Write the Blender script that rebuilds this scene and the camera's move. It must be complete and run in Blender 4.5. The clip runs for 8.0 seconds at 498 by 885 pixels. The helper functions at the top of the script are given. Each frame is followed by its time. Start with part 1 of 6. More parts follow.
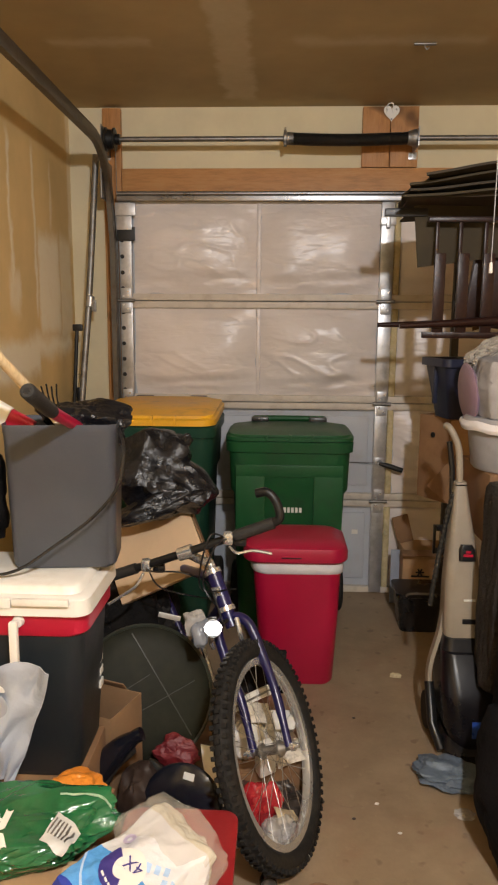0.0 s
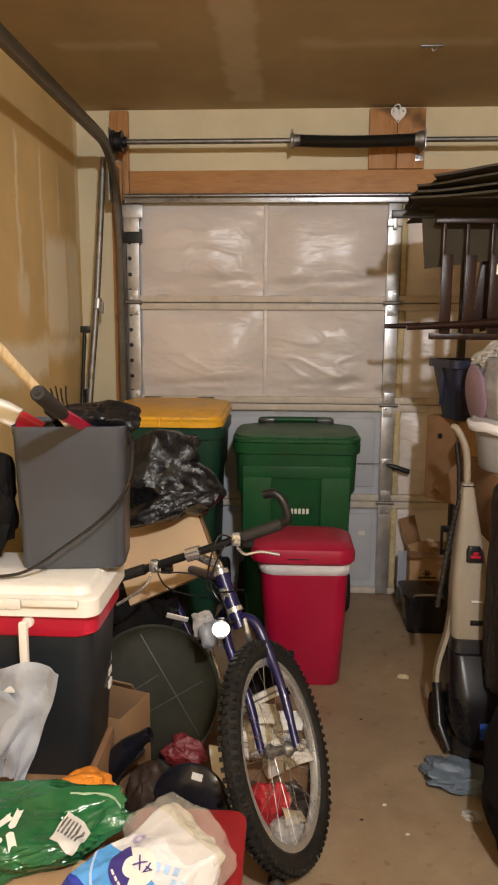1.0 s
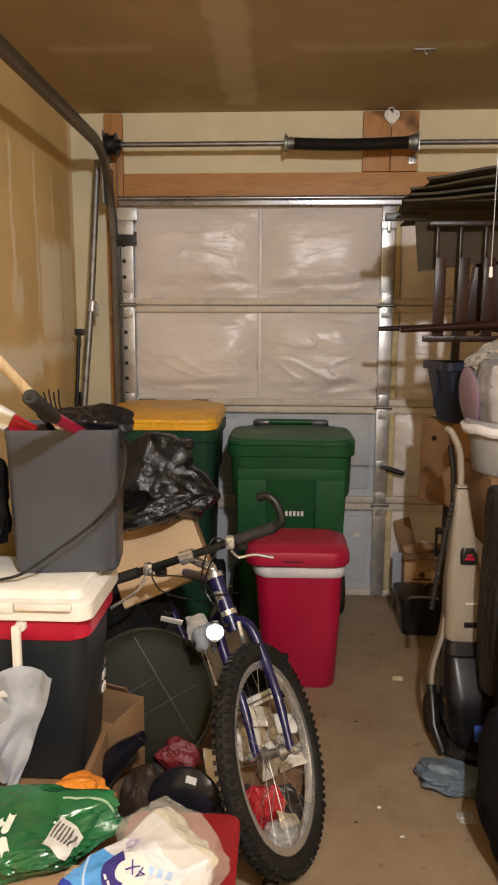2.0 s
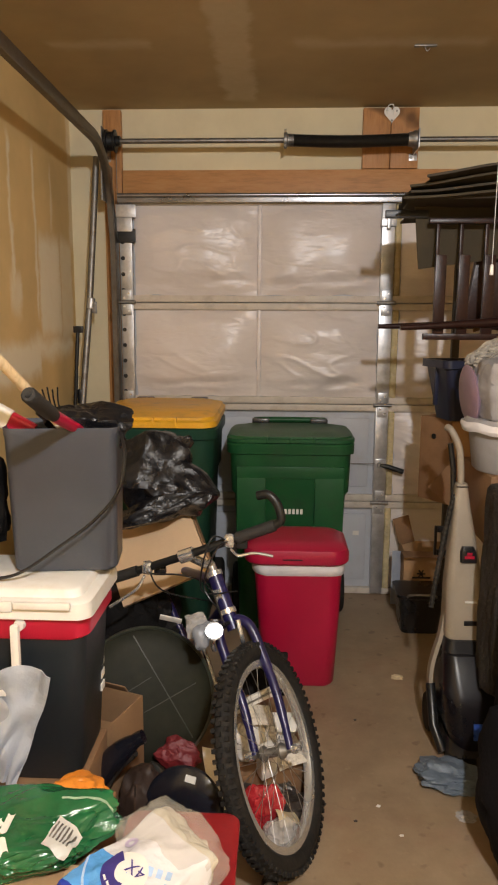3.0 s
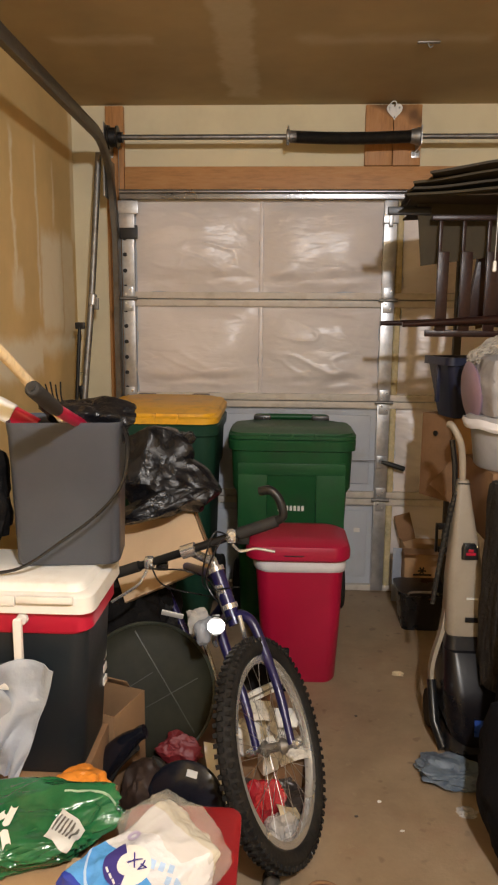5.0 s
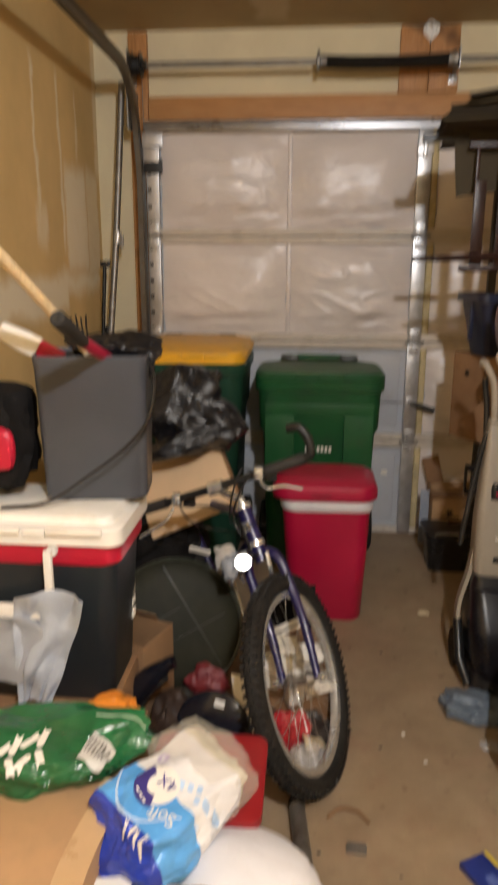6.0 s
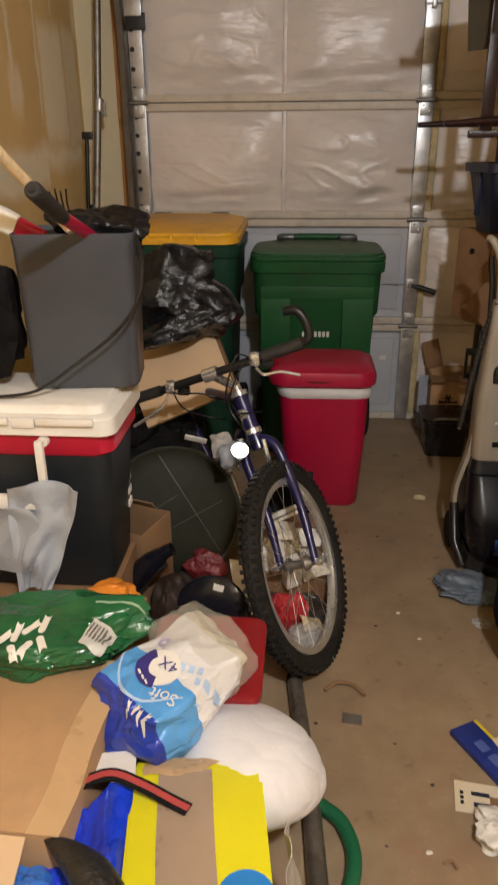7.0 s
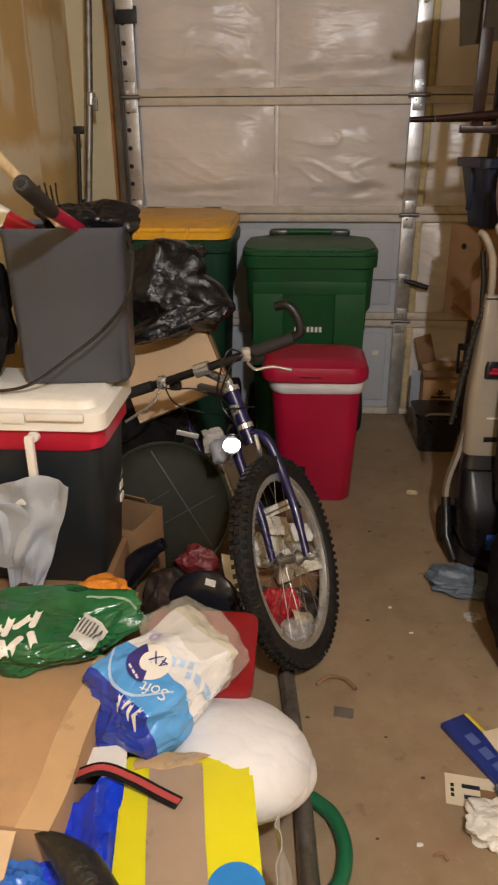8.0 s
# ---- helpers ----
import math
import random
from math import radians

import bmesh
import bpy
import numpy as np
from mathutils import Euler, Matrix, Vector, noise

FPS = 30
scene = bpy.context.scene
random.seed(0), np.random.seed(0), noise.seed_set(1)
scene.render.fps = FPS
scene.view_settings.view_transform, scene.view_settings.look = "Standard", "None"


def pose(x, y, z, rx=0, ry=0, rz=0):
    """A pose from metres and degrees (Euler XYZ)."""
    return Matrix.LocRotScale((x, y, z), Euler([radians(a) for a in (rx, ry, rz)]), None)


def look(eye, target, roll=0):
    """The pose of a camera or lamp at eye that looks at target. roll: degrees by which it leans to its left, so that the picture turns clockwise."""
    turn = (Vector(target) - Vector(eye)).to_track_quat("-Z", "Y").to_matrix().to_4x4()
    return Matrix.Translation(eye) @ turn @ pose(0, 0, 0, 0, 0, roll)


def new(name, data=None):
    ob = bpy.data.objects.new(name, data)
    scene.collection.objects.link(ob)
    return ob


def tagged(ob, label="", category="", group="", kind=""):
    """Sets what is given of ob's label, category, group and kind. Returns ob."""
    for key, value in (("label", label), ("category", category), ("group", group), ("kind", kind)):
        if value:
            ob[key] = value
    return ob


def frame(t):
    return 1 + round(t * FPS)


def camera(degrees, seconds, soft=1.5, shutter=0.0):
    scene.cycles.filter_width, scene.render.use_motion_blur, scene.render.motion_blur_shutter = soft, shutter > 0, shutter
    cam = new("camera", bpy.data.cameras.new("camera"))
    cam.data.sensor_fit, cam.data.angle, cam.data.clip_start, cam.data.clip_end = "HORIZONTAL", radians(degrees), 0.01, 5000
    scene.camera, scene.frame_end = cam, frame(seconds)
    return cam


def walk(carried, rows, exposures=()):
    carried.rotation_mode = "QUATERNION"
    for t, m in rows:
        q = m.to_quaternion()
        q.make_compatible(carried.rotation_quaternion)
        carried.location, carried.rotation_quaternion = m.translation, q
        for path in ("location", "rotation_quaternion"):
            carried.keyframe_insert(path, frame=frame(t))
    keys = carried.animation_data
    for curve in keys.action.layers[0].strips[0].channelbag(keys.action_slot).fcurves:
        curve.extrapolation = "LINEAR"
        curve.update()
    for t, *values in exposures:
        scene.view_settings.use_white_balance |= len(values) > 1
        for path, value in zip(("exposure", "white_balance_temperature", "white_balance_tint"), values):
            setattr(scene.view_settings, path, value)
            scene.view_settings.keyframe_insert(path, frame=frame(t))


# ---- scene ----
cam = camera(38.9, 8.0, soft=2.1, shutter=0.9)
PATH = [
    (0, (0.164, -0.147, 1.483), (0.076, 1.823, 1.151), 0.4),
    (0.5, (0.158, -0.151, 1.488), (0.06, 1.818, 1.153), 0.4),
    (1, (0.159, -0.154, 1.485), (0.054, 1.816, 1.156), 0.3),
    (1.5, (0.168, -0.157, 1.488), (0.069, 1.814, 1.166), 0.2),
    (3, (0.163, -0.146, 1.489), (0.073, 1.824, 1.158), 0.3),
    (3.5, (0.162, -0.152, 1.489), (0.072, 1.818, 1.157), 0.3),
    (4, (0.16, -0.152, 1.486), (0.07, 1.817, 1.147), 0.5),
    (4.5, (0.156, -0.15, 1.487), (0.068, 1.82, 1.155), 0.5),
    (5.8, (0.159, -0.147, 1.458), (0.026, 1.807, 1.051), 0.2),
    (6, (0.153, -0.132, 1.45), (-0.009, 1.801, 0.965), 0.2),
    (6.5, (0.156, -0.098, 1.435), (-0.014, 1.777, 0.758), -0.4),
    (7, (0.148, -0.076, 1.427), (0.005, 1.758, 0.642), -0.4),
    (7.5, (0.144, -0.077, 1.423), (0.005, 1.749, 0.619), -0.2),
    (8, (0.156, -0.077, 1.425), (0.029, 1.754, 0.629), -0.3),
]
walk(cam, [(t, look(eye, target, roll)) for t, eye, target, roll in PATH],
     exposures=[(0, -0.2), (5.7, -0.2), (6.2, -0.44), (6.7, -0.60), (8, -0.60)])

# ---- light: one bulb under the ceiling behind the camera, in a closed garage ----
world = bpy.data.worlds.new("world")
world.use_nodes = True
scene.world = world
world.node_tree.nodes["Background"].inputs[0].default_value = (1.0, 0.85, 0.68, 1)
world.node_tree.nodes["Background"].inputs[1].default_value = 0.02
LAMP = (0.53, -0.45, 2.42)
bulb_light = bpy.data.lights.new("bulb_light", "POINT")
bulb_light.energy, bulb_light.color, bulb_light.shadow_soft_size = 224, (1.0, 0.985, 1.0), 0.05
new("bulb_light", bulb_light).location = LAMP


# ---- materials ----
def nodes_of(name):
    m = bpy.data.materials.new(name)
    m.use_nodes = True
    return m, m.node_tree.nodes, m.node_tree.links, m.node_tree.nodes["Principled BSDF"]


def mathn(nt, op, a, b=None, clamp=False):
    n = nt.nodes.new("ShaderNodeMath")
    n.operation, n.use_clamp = op, clamp
    for i, v in enumerate((a, b)):
        if v is None:
            continue
        if isinstance(v, (int, float)):
            n.inputs[i].default_value = v
        else:
            nt.links.new(v, n.inputs[i])
    return n.outputs[0]


def noise_of(nt, scale, detail=4, rough=0.55, space="Object", stretch=None):
    tc = nt.nodes.new("ShaderNodeTexCoord")
    n = nt.nodes.new("ShaderNodeTexNoise")
    n.inputs["Scale"].default_value, n.inputs["Detail"].default_value, n.inputs["Roughness"].default_value = scale, detail, rough
    if stretch:
        mp = nt.nodes.new("ShaderNodeMapping")
        mp.inputs["Scale"].default_value = stretch
        nt.links.new(tc.outputs[space], mp.inputs[0])
        nt.links.new(mp.outputs[0], n.inputs[0])
    else:
        nt.links.new(tc.outputs[space], n.inputs[0])
    return n.outputs[0]


def ramp(nt, fac, stops, mode="LINEAR"):
    r = nt.nodes.new("ShaderNodeValToRGB")
    r.color_ramp.interpolation = mode
    while len(r.color_ramp.elements) < len(stops):
        r.color_ramp.elements.new(0.5)
    for e, (p, c) in zip(r.color_ramp.elements, stops):
        e.position, e.color = p, (*c, 1)
    nt.links.new(fac, r.inputs[0])
    return r.outputs[0]


def mixc(nt, fac, a, b, mode="MIX"):
    n = nt.nodes.new("ShaderNodeMix")
    n.data_type, n.blend_type = "RGBA", mode
    for i, v in ((0, fac), (6, a), (7, b)):
        if isinstance(v, (int, float)):
            n.inputs[i].default_value = v
        elif isinstance(v, tuple):
            n.inputs[i].default_value = (*v, 1)
        else:
            nt.links.new(v, n.inputs[i])
    return n.outputs[2]


def shade(c, f):
    return tuple(max(0.0, min(1.0, x * f)) for x in c)


def M(name, col, rough=0.5, metal=0.0, var=0.15, scale=6.0, fine=90.0, bump=0.15, dirt=None, stretch=None, coat=0.0, dist=0.004):
    """Plain surface: colour that varies at a large and a small scale, fine relief, optional dirt colour."""
    m, nd, lk, b = nodes_of(name)
    nt = m.node_tree
    big, small = noise_of(nt, scale, 5, 0.6, stretch=stretch), noise_of(nt, fine, 3, stretch=stretch)
    c = ramp(nt, big, [(0.3, shade(col, 1 - var)), (0.7, shade(col, 1 + var))])
    c = mixc(nt, 0.25 * min(1, var * 4), c, ramp(nt, small, [(0.3, shade(col, 1 - var)), (0.7, shade(col, 1 + var))]))
    if dirt:
        d = ramp(nt, noise_of(nt, scale * 2.3, 6, 0.65), [(0.5, (0, 0, 0)), (0.72, (1, 1, 1))])
        c = mixc(nt, mathn(nt, "MULTIPLY", d, 0.6), c, dirt)
    lk.new(c, b.inputs["Base Color"])
    b.inputs["Metallic"].default_value = metal
    b.inputs["Coat Weight"].default_value = coat
    lk.new(mathn(nt, "ADD", mathn(nt, "MULTIPLY", mathn(nt, "SUBTRACT", big, 0.5), 0.35), rough, True), b.inputs["Roughness"])
    if bump:
        bp = nd.new("ShaderNodeBump")
        bp.inputs["Strength"].default_value, bp.inputs["Distance"].default_value = bump, dist
        lk.new(small, bp.inputs["Height"])
        lk.new(bp.outputs[0], b.inputs["Normal"])
    return m


def wood_mat(name, a, bcol, stretch, rough=0.55):
    m, nd, lk, b = nodes_of(name)
    nt = m.node_tree
    g = noise_of(nt, 9, 6, 0.6, stretch=stretch)
    k = noise_of(nt, 5, 2, 0.5)
    c = ramp(nt, g, [(0.32, a), (0.5, shade(a, 1.25)), (0.7, bcol)])
    c = mixc(nt, ramp(nt, k, [(0.66, (0, 0, 0)), (0.76, (1, 1, 1))]), c, shade(a, 0.45))
    lk.new(c, b.inputs["Base Color"])
    b.inputs["Roughness"].default_value = rough
    bp = nd.new("ShaderNodeBump")
    bp.inputs["Strength"].default_value, bp.inputs["Distance"].default_value = 0.25, 0.003
    lk.new(g, bp.inputs["Height"])
    lk.new(bp.outputs[0], b.inputs["Normal"])
    return m


def drywall_mat(name, paper, mud, patches, axis):
    """Unpainted plasterboard: paper face with trowelled bands of joint compound. patches: (u0, u1, v0, v1, strength) in metres."""
    m, nd, lk, b = nodes_of(name)
    nt = m.node_tree
    geo = nd.new("ShaderNodeNewGeometry")
    sep = nd.new("ShaderNodeSeparateXYZ")
    lk.new(geo.outputs["Position"], sep.inputs[0])
    w1 = mathn(nt, "MULTIPLY", mathn(nt, "SUBTRACT", noise_of(nt, 7, 4, 0.6), 0.5), 0.10)
    w2 = mathn(nt, "MULTIPLY", mathn(nt, "SUBTRACT", noise_of(nt, 5.3, 4, 0.6), 0.5), 0.12)
    u = mathn(nt, "ADD", sep.outputs[axis[0]], w1)
    v = mathn(nt, "ADD", sep.outputs[axis[1]], w2)

    def soft(x, lo, hi, s):
        n = nd.new("ShaderNodeMapRange")
        n.interpolation_type = "SMOOTHSTEP"
        n.inputs[1].default_value, n.inputs[2].default_value = lo - s, lo + s
        lk.new(x, n.inputs[0])
        n2 = nd.new("ShaderNodeMapRange")
        n2.interpolation_type = "SMOOTHSTEP"
        n2.inputs[1].default_value, n2.inputs[2].default_value = hi - s, hi + s
        n2.inputs[3].default_value, n2.inputs[4].default_value = 1, 0
        lk.new(x, n2.inputs[0])
        return mathn(nt, "MULTIPLY", n.outputs[0], n2.outputs[0])
    total = None
    for u0, u1, v0, v1, s in patches:
        q = mathn(nt, "MULTIPLY", mathn(nt, "MULTIPLY", soft(u, u0, u1, 0.02), soft(v, v0, v1, 0.05)), s)
        total = q if total is None else mathn(nt, "MAXIMUM", total, q)
    smear = noise_of(nt, 16, 5, 0.65)
    total = mathn(nt, "MULTIPLY", total, mathn(nt, "ADD", mathn(nt, "MULTIPLY", smear, 0.9), 0.75), True)
    big = noise_of(nt, 2.2, 4, 0.6)
    base = ramp(nt, big, [(0.3, shade(paper, 0.88)), (0.7, shade(paper, 1.1))])
    c = mixc(nt, total, base, mud)
    lk.new(c, b.inputs["Base Color"])
    b.inputs["Roughness"].default_value = 0.72
    bp = nd.new("ShaderNodeBump")
    bp.inputs["Strength"].default_value, bp.inputs["Distance"].default_value = 0.3, 0.004
    lk.new(mathn(nt, "ADD", total, mathn(nt, "MULTIPLY", smear, 0.25)), bp.inputs["Height"])
    lk.new(bp.outputs[0], b.inputs["Normal"])
    return m


def banded_mat(name, stops, axis="Z", rough=0.3, lo=0.0, hi=1.0, wobble=0.02, coat=0.0, alpha=1.0):
    """Printed film: bands of colour along one axis of the thing, lo to hi in metres."""
    m, nd, lk, b = nodes_of(name)
    nt = m.node_tree
    tc = nd.new("ShaderNodeTexCoord")
    sep = nd.new("ShaderNodeSeparateXYZ")
    lk.new(tc.outputs["Object"], sep.inputs[0])
    w = mathn(nt, "MULTIPLY", mathn(nt, "SUBTRACT", noise_of(nt, 14, 3), 0.5), wobble)
    f = mathn(nt, "DIVIDE", mathn(nt, "SUBTRACT", mathn(nt, "ADD", sep.outputs[axis], w), lo), hi - lo)
    lk.new(ramp(nt, f, stops, "CONSTANT"), b.inputs["Base Color"])
    b.inputs["Roughness"].default_value = rough
    b.inputs["Coat Weight"].default_value = coat
    bp = nd.new("ShaderNodeBump")
    bp.inputs["Strength"].default_value, bp.inputs["Distance"].default_value = 0.5, 0.01
    lk.new(noise_of(nt, 26, 4, 0.6), bp.inputs["Height"])
    lk.new(bp.outputs[0], b.inputs["Normal"])
    return m


def film_mat(name, col, rough=0.25, alpha=0.5, crease=0.6):
    """Thin crinkled plastic film that lets some light through."""
    m, nd, lk, b = nodes_of(name)
    nt = m.node_tree
    b.inputs["Base Color"].default_value = (*col, 1)
    b.inputs["Roughness"].default_value = rough
    b.inputs["Alpha"].default_value = alpha
    bp = nd.new("ShaderNodeBump")
    bp.inputs["Strength"].default_value, bp.inputs["Distance"].default_value = crease, 0.012
    lk.new(noise_of(nt, 22, 5, 0.65), bp.inputs["Height"])
    lk.new(bp.outputs[0], b.inputs["Normal"])
    return m


def crinkle_mat(name, col, rough=0.3, scale=24, strength=0.7, var=0.15, coat=0.0, dist=0.012):
    m, nd, lk, b = nodes_of(name)
    nt = m.node_tree
    n = noise_of(nt, scale, 5, 0.6)
    lk.new(ramp(nt, n, [(0.3, shade(col, 1 - var)), (0.7, shade(col, 1 + var))]), b.inputs["Base Color"])
    b.inputs["Roughness"].default_value = rough
    b.inputs["Coat Weight"].default_value = coat
    bp = nd.new("ShaderNodeBump")
    bp.inputs["Strength"].default_value, bp.inputs["Distance"].default_value = strength, dist
    lk.new(n, bp.inputs["Height"])
    lk.new(bp.outputs[0], b.inputs["Normal"])
    return m


def dull(mat, level):
    """A matt surface with little gloss of its own."""
    for n in mat.node_tree.nodes:
        if n.type == "BSDF_PRINCIPLED":
            n.inputs["Specular IOR Level"].default_value = level
    return mat


def film_sheet_mat(name, col):
    """Glossy white facing film: long sideways creases and small puckers."""
    m, nd, lk, b = nodes_of(name)
    nt = m.node_tree
    long, pucker, tone = noise_of(nt, 4.2, 3, 0.5, stretch=(0.8, 1, 2.6)), noise_of(nt, 22, 3, 0.5), noise_of(nt, 3, 3)
    lk.new(ramp(nt, tone, [(0.3, shade(col, 0.93)), (0.7, shade(col, 1.05))]), b.inputs["Base Color"])
    lk.new(mathn(nt, "ADD", mathn(nt, "MULTIPLY", pucker, 0.16), 0.25), b.inputs["Roughness"])
    ridge = mathn(nt, "ABSOLUTE", mathn(nt, "SUBTRACT", long, 0.5))
    crease = mathn(nt, "MINIMUM", mathn(nt, "MULTIPLY", ridge, 9.0), 1.0)
    bp = nd.new("ShaderNodeBump")
    bp.inputs["Strength"].default_value, bp.inputs["Distance"].default_value = 0.35, 0.010
    lk.new(mathn(nt, "ADD", mathn(nt, "MULTIPLY", crease, 0.5), mathn(nt, "MULTIPLY", pucker, 0.12)), bp.inputs["Height"])
    lk.new(bp.outputs[0], b.inputs["Normal"])
    return m


def concrete_mat():
    m, nd, lk, b = nodes_of("concrete")
    nt = m.node_tree
    big, mid, fine = noise_of(nt, 1.6, 6, 0.6), noise_of(nt, 9, 6, 0.65), noise_of(nt, 70, 4)
    c = ramp(nt, big, [(0.30, (0.215, 0.148, 0.086)), (0.50, (0.315, 0.228, 0.138)), (0.70, (0.385, 0.285, 0.178))])
    c = mixc(nt, 0.35, c, ramp(nt, mid, [(0.3, (0.16, 0.115, 0.075)), (0.7, (0.38, 0.295, 0.21))]))
    spots = ramp(nt, noise_of(nt, 17, 2, 0.4), [(0.66, (0, 0, 0)), (0.74, (1, 1, 1))])
    c = mixc(nt, mathn(nt, "MULTIPLY", spots, 0.5), c, (0.12, 0.075, 0.045))
    rust = ramp(nt, noise_of(nt, 3.1, 4, 0.7), [(0.52, (0, 0, 0)), (0.66, (1, 1, 1))])
    c = mixc(nt, mathn(nt, "MULTIPLY", rust, 0.35), c, (0.27, 0.145, 0.095))
    pale = ramp(nt, noise_of(nt, 26, 3, 0.6), [(0.62, (0, 0, 0)), (0.78, (1, 1, 1))])
    c = mixc(nt, mathn(nt, "MULTIPLY", pale, 0.3), c, (0.46, 0.37, 0.25))
    lk.new(c, b.inputs["Base Color"])
    lk.new(mathn(nt, "ADD", mathn(nt, "MULTIPLY", mid, 0.4), 0.38), b.inputs["Roughness"])
    bp = nd.new("ShaderNodeBump")
    bp.inputs["Strength"].default_value, bp.inputs["Distance"].default_value = 0.25, 0.003
    lk.new(mathn(nt, "ADD", fine, mid), bp.inputs["Height"])
    lk.new(bp.outputs[0], b.inputs["Normal"])
    return m


# wall paper tone is lightened to make up for weak lamp light there
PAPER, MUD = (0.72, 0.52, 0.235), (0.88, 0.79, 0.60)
WALL_MUD = [(2.20, 3.19, 1.24, 1.39, 1.0), (3.05, 3.70, 1.33, 1.41, 0.9), (2.83, 2.96, 1.54, 1.69, 0.6), (3.21, 3.52, 1.43, 1.89, 0.85), (3.53, 3.72, 1.40, 1.91, 0.6),
            (2.865, 2.885, 1.60, 2.25, 1.0), (3.165, 3.185, 1.51, 2.27, 1.0), (3.40, 3.415, 1.95, 2.22, 0.8), (1.2, 1.34, 0.4, 2.4, 0.6), (-0.1, 0.1, 0.2, 2.4, 0.6), (3.71, 3.80, 1.9, 2.6, 0.45)]
CEIL_MUD = [(-0.13, 0.02, 2.2, 3.62, 0.5), (-0.80, -0.38, 2.87, 2.93, 0.5), (0.20, 0.96, 2.88, 2.94, 0.45), (-0.9, 2.2, 1.0, 1.2, 0.5),
            (0.35, 0.45, -2.0, 2.5, 0.5), (1.3, 1.45, 0, 3.6, 0.5)]
m_wall_brown = drywall_mat("drywall_paper", PAPER, MUD, WALL_MUD, (1, 2))
# same board and compound as the walls, with the ceiling's dimness in their colours
m_ceiling = drywall_mat("dim_ceiling_paper", (0.42, 0.315, 0.165), (0.64, 0.55, 0.39), CEIL_MUD, (0, 1))
m_wall_cream = M("cream_drywall", (0.76, 0.675, 0.46), 0.75, var=0.07, scale=1.6, bump=0.10, dirt=(0.68, 0.59, 0.39))
m_concrete = concrete_mat()
m_lumber = wood_mat("lumber", (0.42, 0.205, 0.072), (0.55, 0.30, 0.12), (1.2, 8, 8))
m_lumber_v = wood_mat("lumber_upright", (0.40, 0.19, 0.065), (0.53, 0.275, 0.105), (8, 8, 1.2))
m_galv = M("galvanised_steel", (0.50, 0.50, 0.50), 0.36, 0.75, var=0.25, scale=14, fine=60, bump=0.08)
m_strut = M("worn_strut_steel", (0.30, 0.30, 0.31), 0.30, 0.9, var=0.3, scale=5, fine=60, bump=0.08)
m_galv_dull = M("dull_steel", (0.30, 0.29, 0.27), 0.48, 0.85, var=0.3, scale=9, bump=0.1, dirt=(0.12, 0.08, 0.05))
m_track = M("track_steel", (0.13, 0.115, 0.095), 0.45, 0.7, var=0.3, scale=9, bump=0.1, dirt=(0.10, 0.07, 0.04))
m_black_steel = M("black_steel", (0.018, 0.018, 0.018), 0.42, 0.3, var=0.3, bump=0.1)
# the slight blue in this colour stands in for cooler shade low on the door
m_door_steel = M("painted_door_steel", (0.52, 0.55, 0.60), 0.45, var=0.06, scale=3, bump=0.05, dirt=(0.45, 0.43, 0.40))
m_door_rail = M("door_rail", (0.64, 0.58, 0.50), 0.5, var=0.1, scale=5, dirt=(0.4, 0.33, 0.25))
m_batt = film_sheet_mat("insulation_facing", (0.76, 0.70, 0.67))
m_foam = M("yellow_fibre", (0.55, 0.46, 0.26), 0.9, var=0.3, scale=14, bump=0.6, dirt=(0.66, 0.58, 0.42), dist=0.01)
m_black_plastic = M("black_plastic", (0.012, 0.012, 0.013), 0.3, var=0.25, bump=0.12, fine=200)
m_rubber = M("black_rubber", (0.02, 0.019, 0.018), 0.7, var=0.3, scale=15, bump=0.3, dirt=(0.045, 0.036, 0.028))
dull(m_rubber, 0.15)
m_chrome = M("bright_metal", (0.74, 0.74, 0.72), 0.25, 0.75, var=0.1, bump=0.03)
m_card = M("corrugated_card", (0.45, 0.275, 0.140), 0.8, var=0.1, scale=5, fine=60, bump=0.12, dirt=(0.36, 0.23, 0.12))
m_card_dark = M("brown_card", (0.25, 0.14, 0.07), 0.8, var=0.15, scale=5, bump=0.15, dirt=(0.2, 0.11, 0.05))
m_card_pale = M("pale_card", (0.62, 0.44, 0.27), 0.75, var=0.08, scale=4, bump=0.1)
m_tape = M("packing_tape", (0.56, 0.38, 0.21), 0.3, var=0.1, scale=9, bump=0.2, fine=40)
m_white_plastic = M("white_plastic", (0.82, 0.80, 0.75), 0.4, var=0.04, scale=5, bump=0.06, dirt=(0.7, 0.64, 0.54))


# ---- mesh helpers ----
def part(name, bm, material, parent=None, label="", smooth=True, angle=40):
    me = bpy.data.meshes.new(name)
    bmesh.ops.recalc_face_normals(bm, faces=bm.faces)
    bm.to_mesh(me)
    bm.free()
    me.materials.append(material)
    if smooth:
        me.shade_smooth()
        me.set_sharp_from_angle(angle=radians(angle))
    ob = new(name, me)
    if parent:
        ob.parent = parent
    if label:
        tagged(ob, label)
    return ob


def thing(name, label, category, group="", kind=""):
    return tagged(new(name), label, category, group, kind)


def single(name, bm, material, label, category, group="", kind="", angle=40):
    return tagged(part(name, bm, material, None, "", True, angle), label, category, group, kind)


def box(x0, x1, y0, y1, z0, z1, bevel=0.004, seg=2):
    bm = bmesh.new()
    bmesh.ops.create_cube(bm, size=1)
    bm.transform(Matrix.LocRotScale(((x0 + x1) / 2, (y0 + y1) / 2, (z0 + z1) / 2), None, (x1 - x0, y1 - y0, z1 - z0)))
    if bevel:
        bmesh.ops.bevel(bm, geom=bm.edges[:], offset=bevel, segments=seg, affect="EDGES", profile=0.6)
    return bm


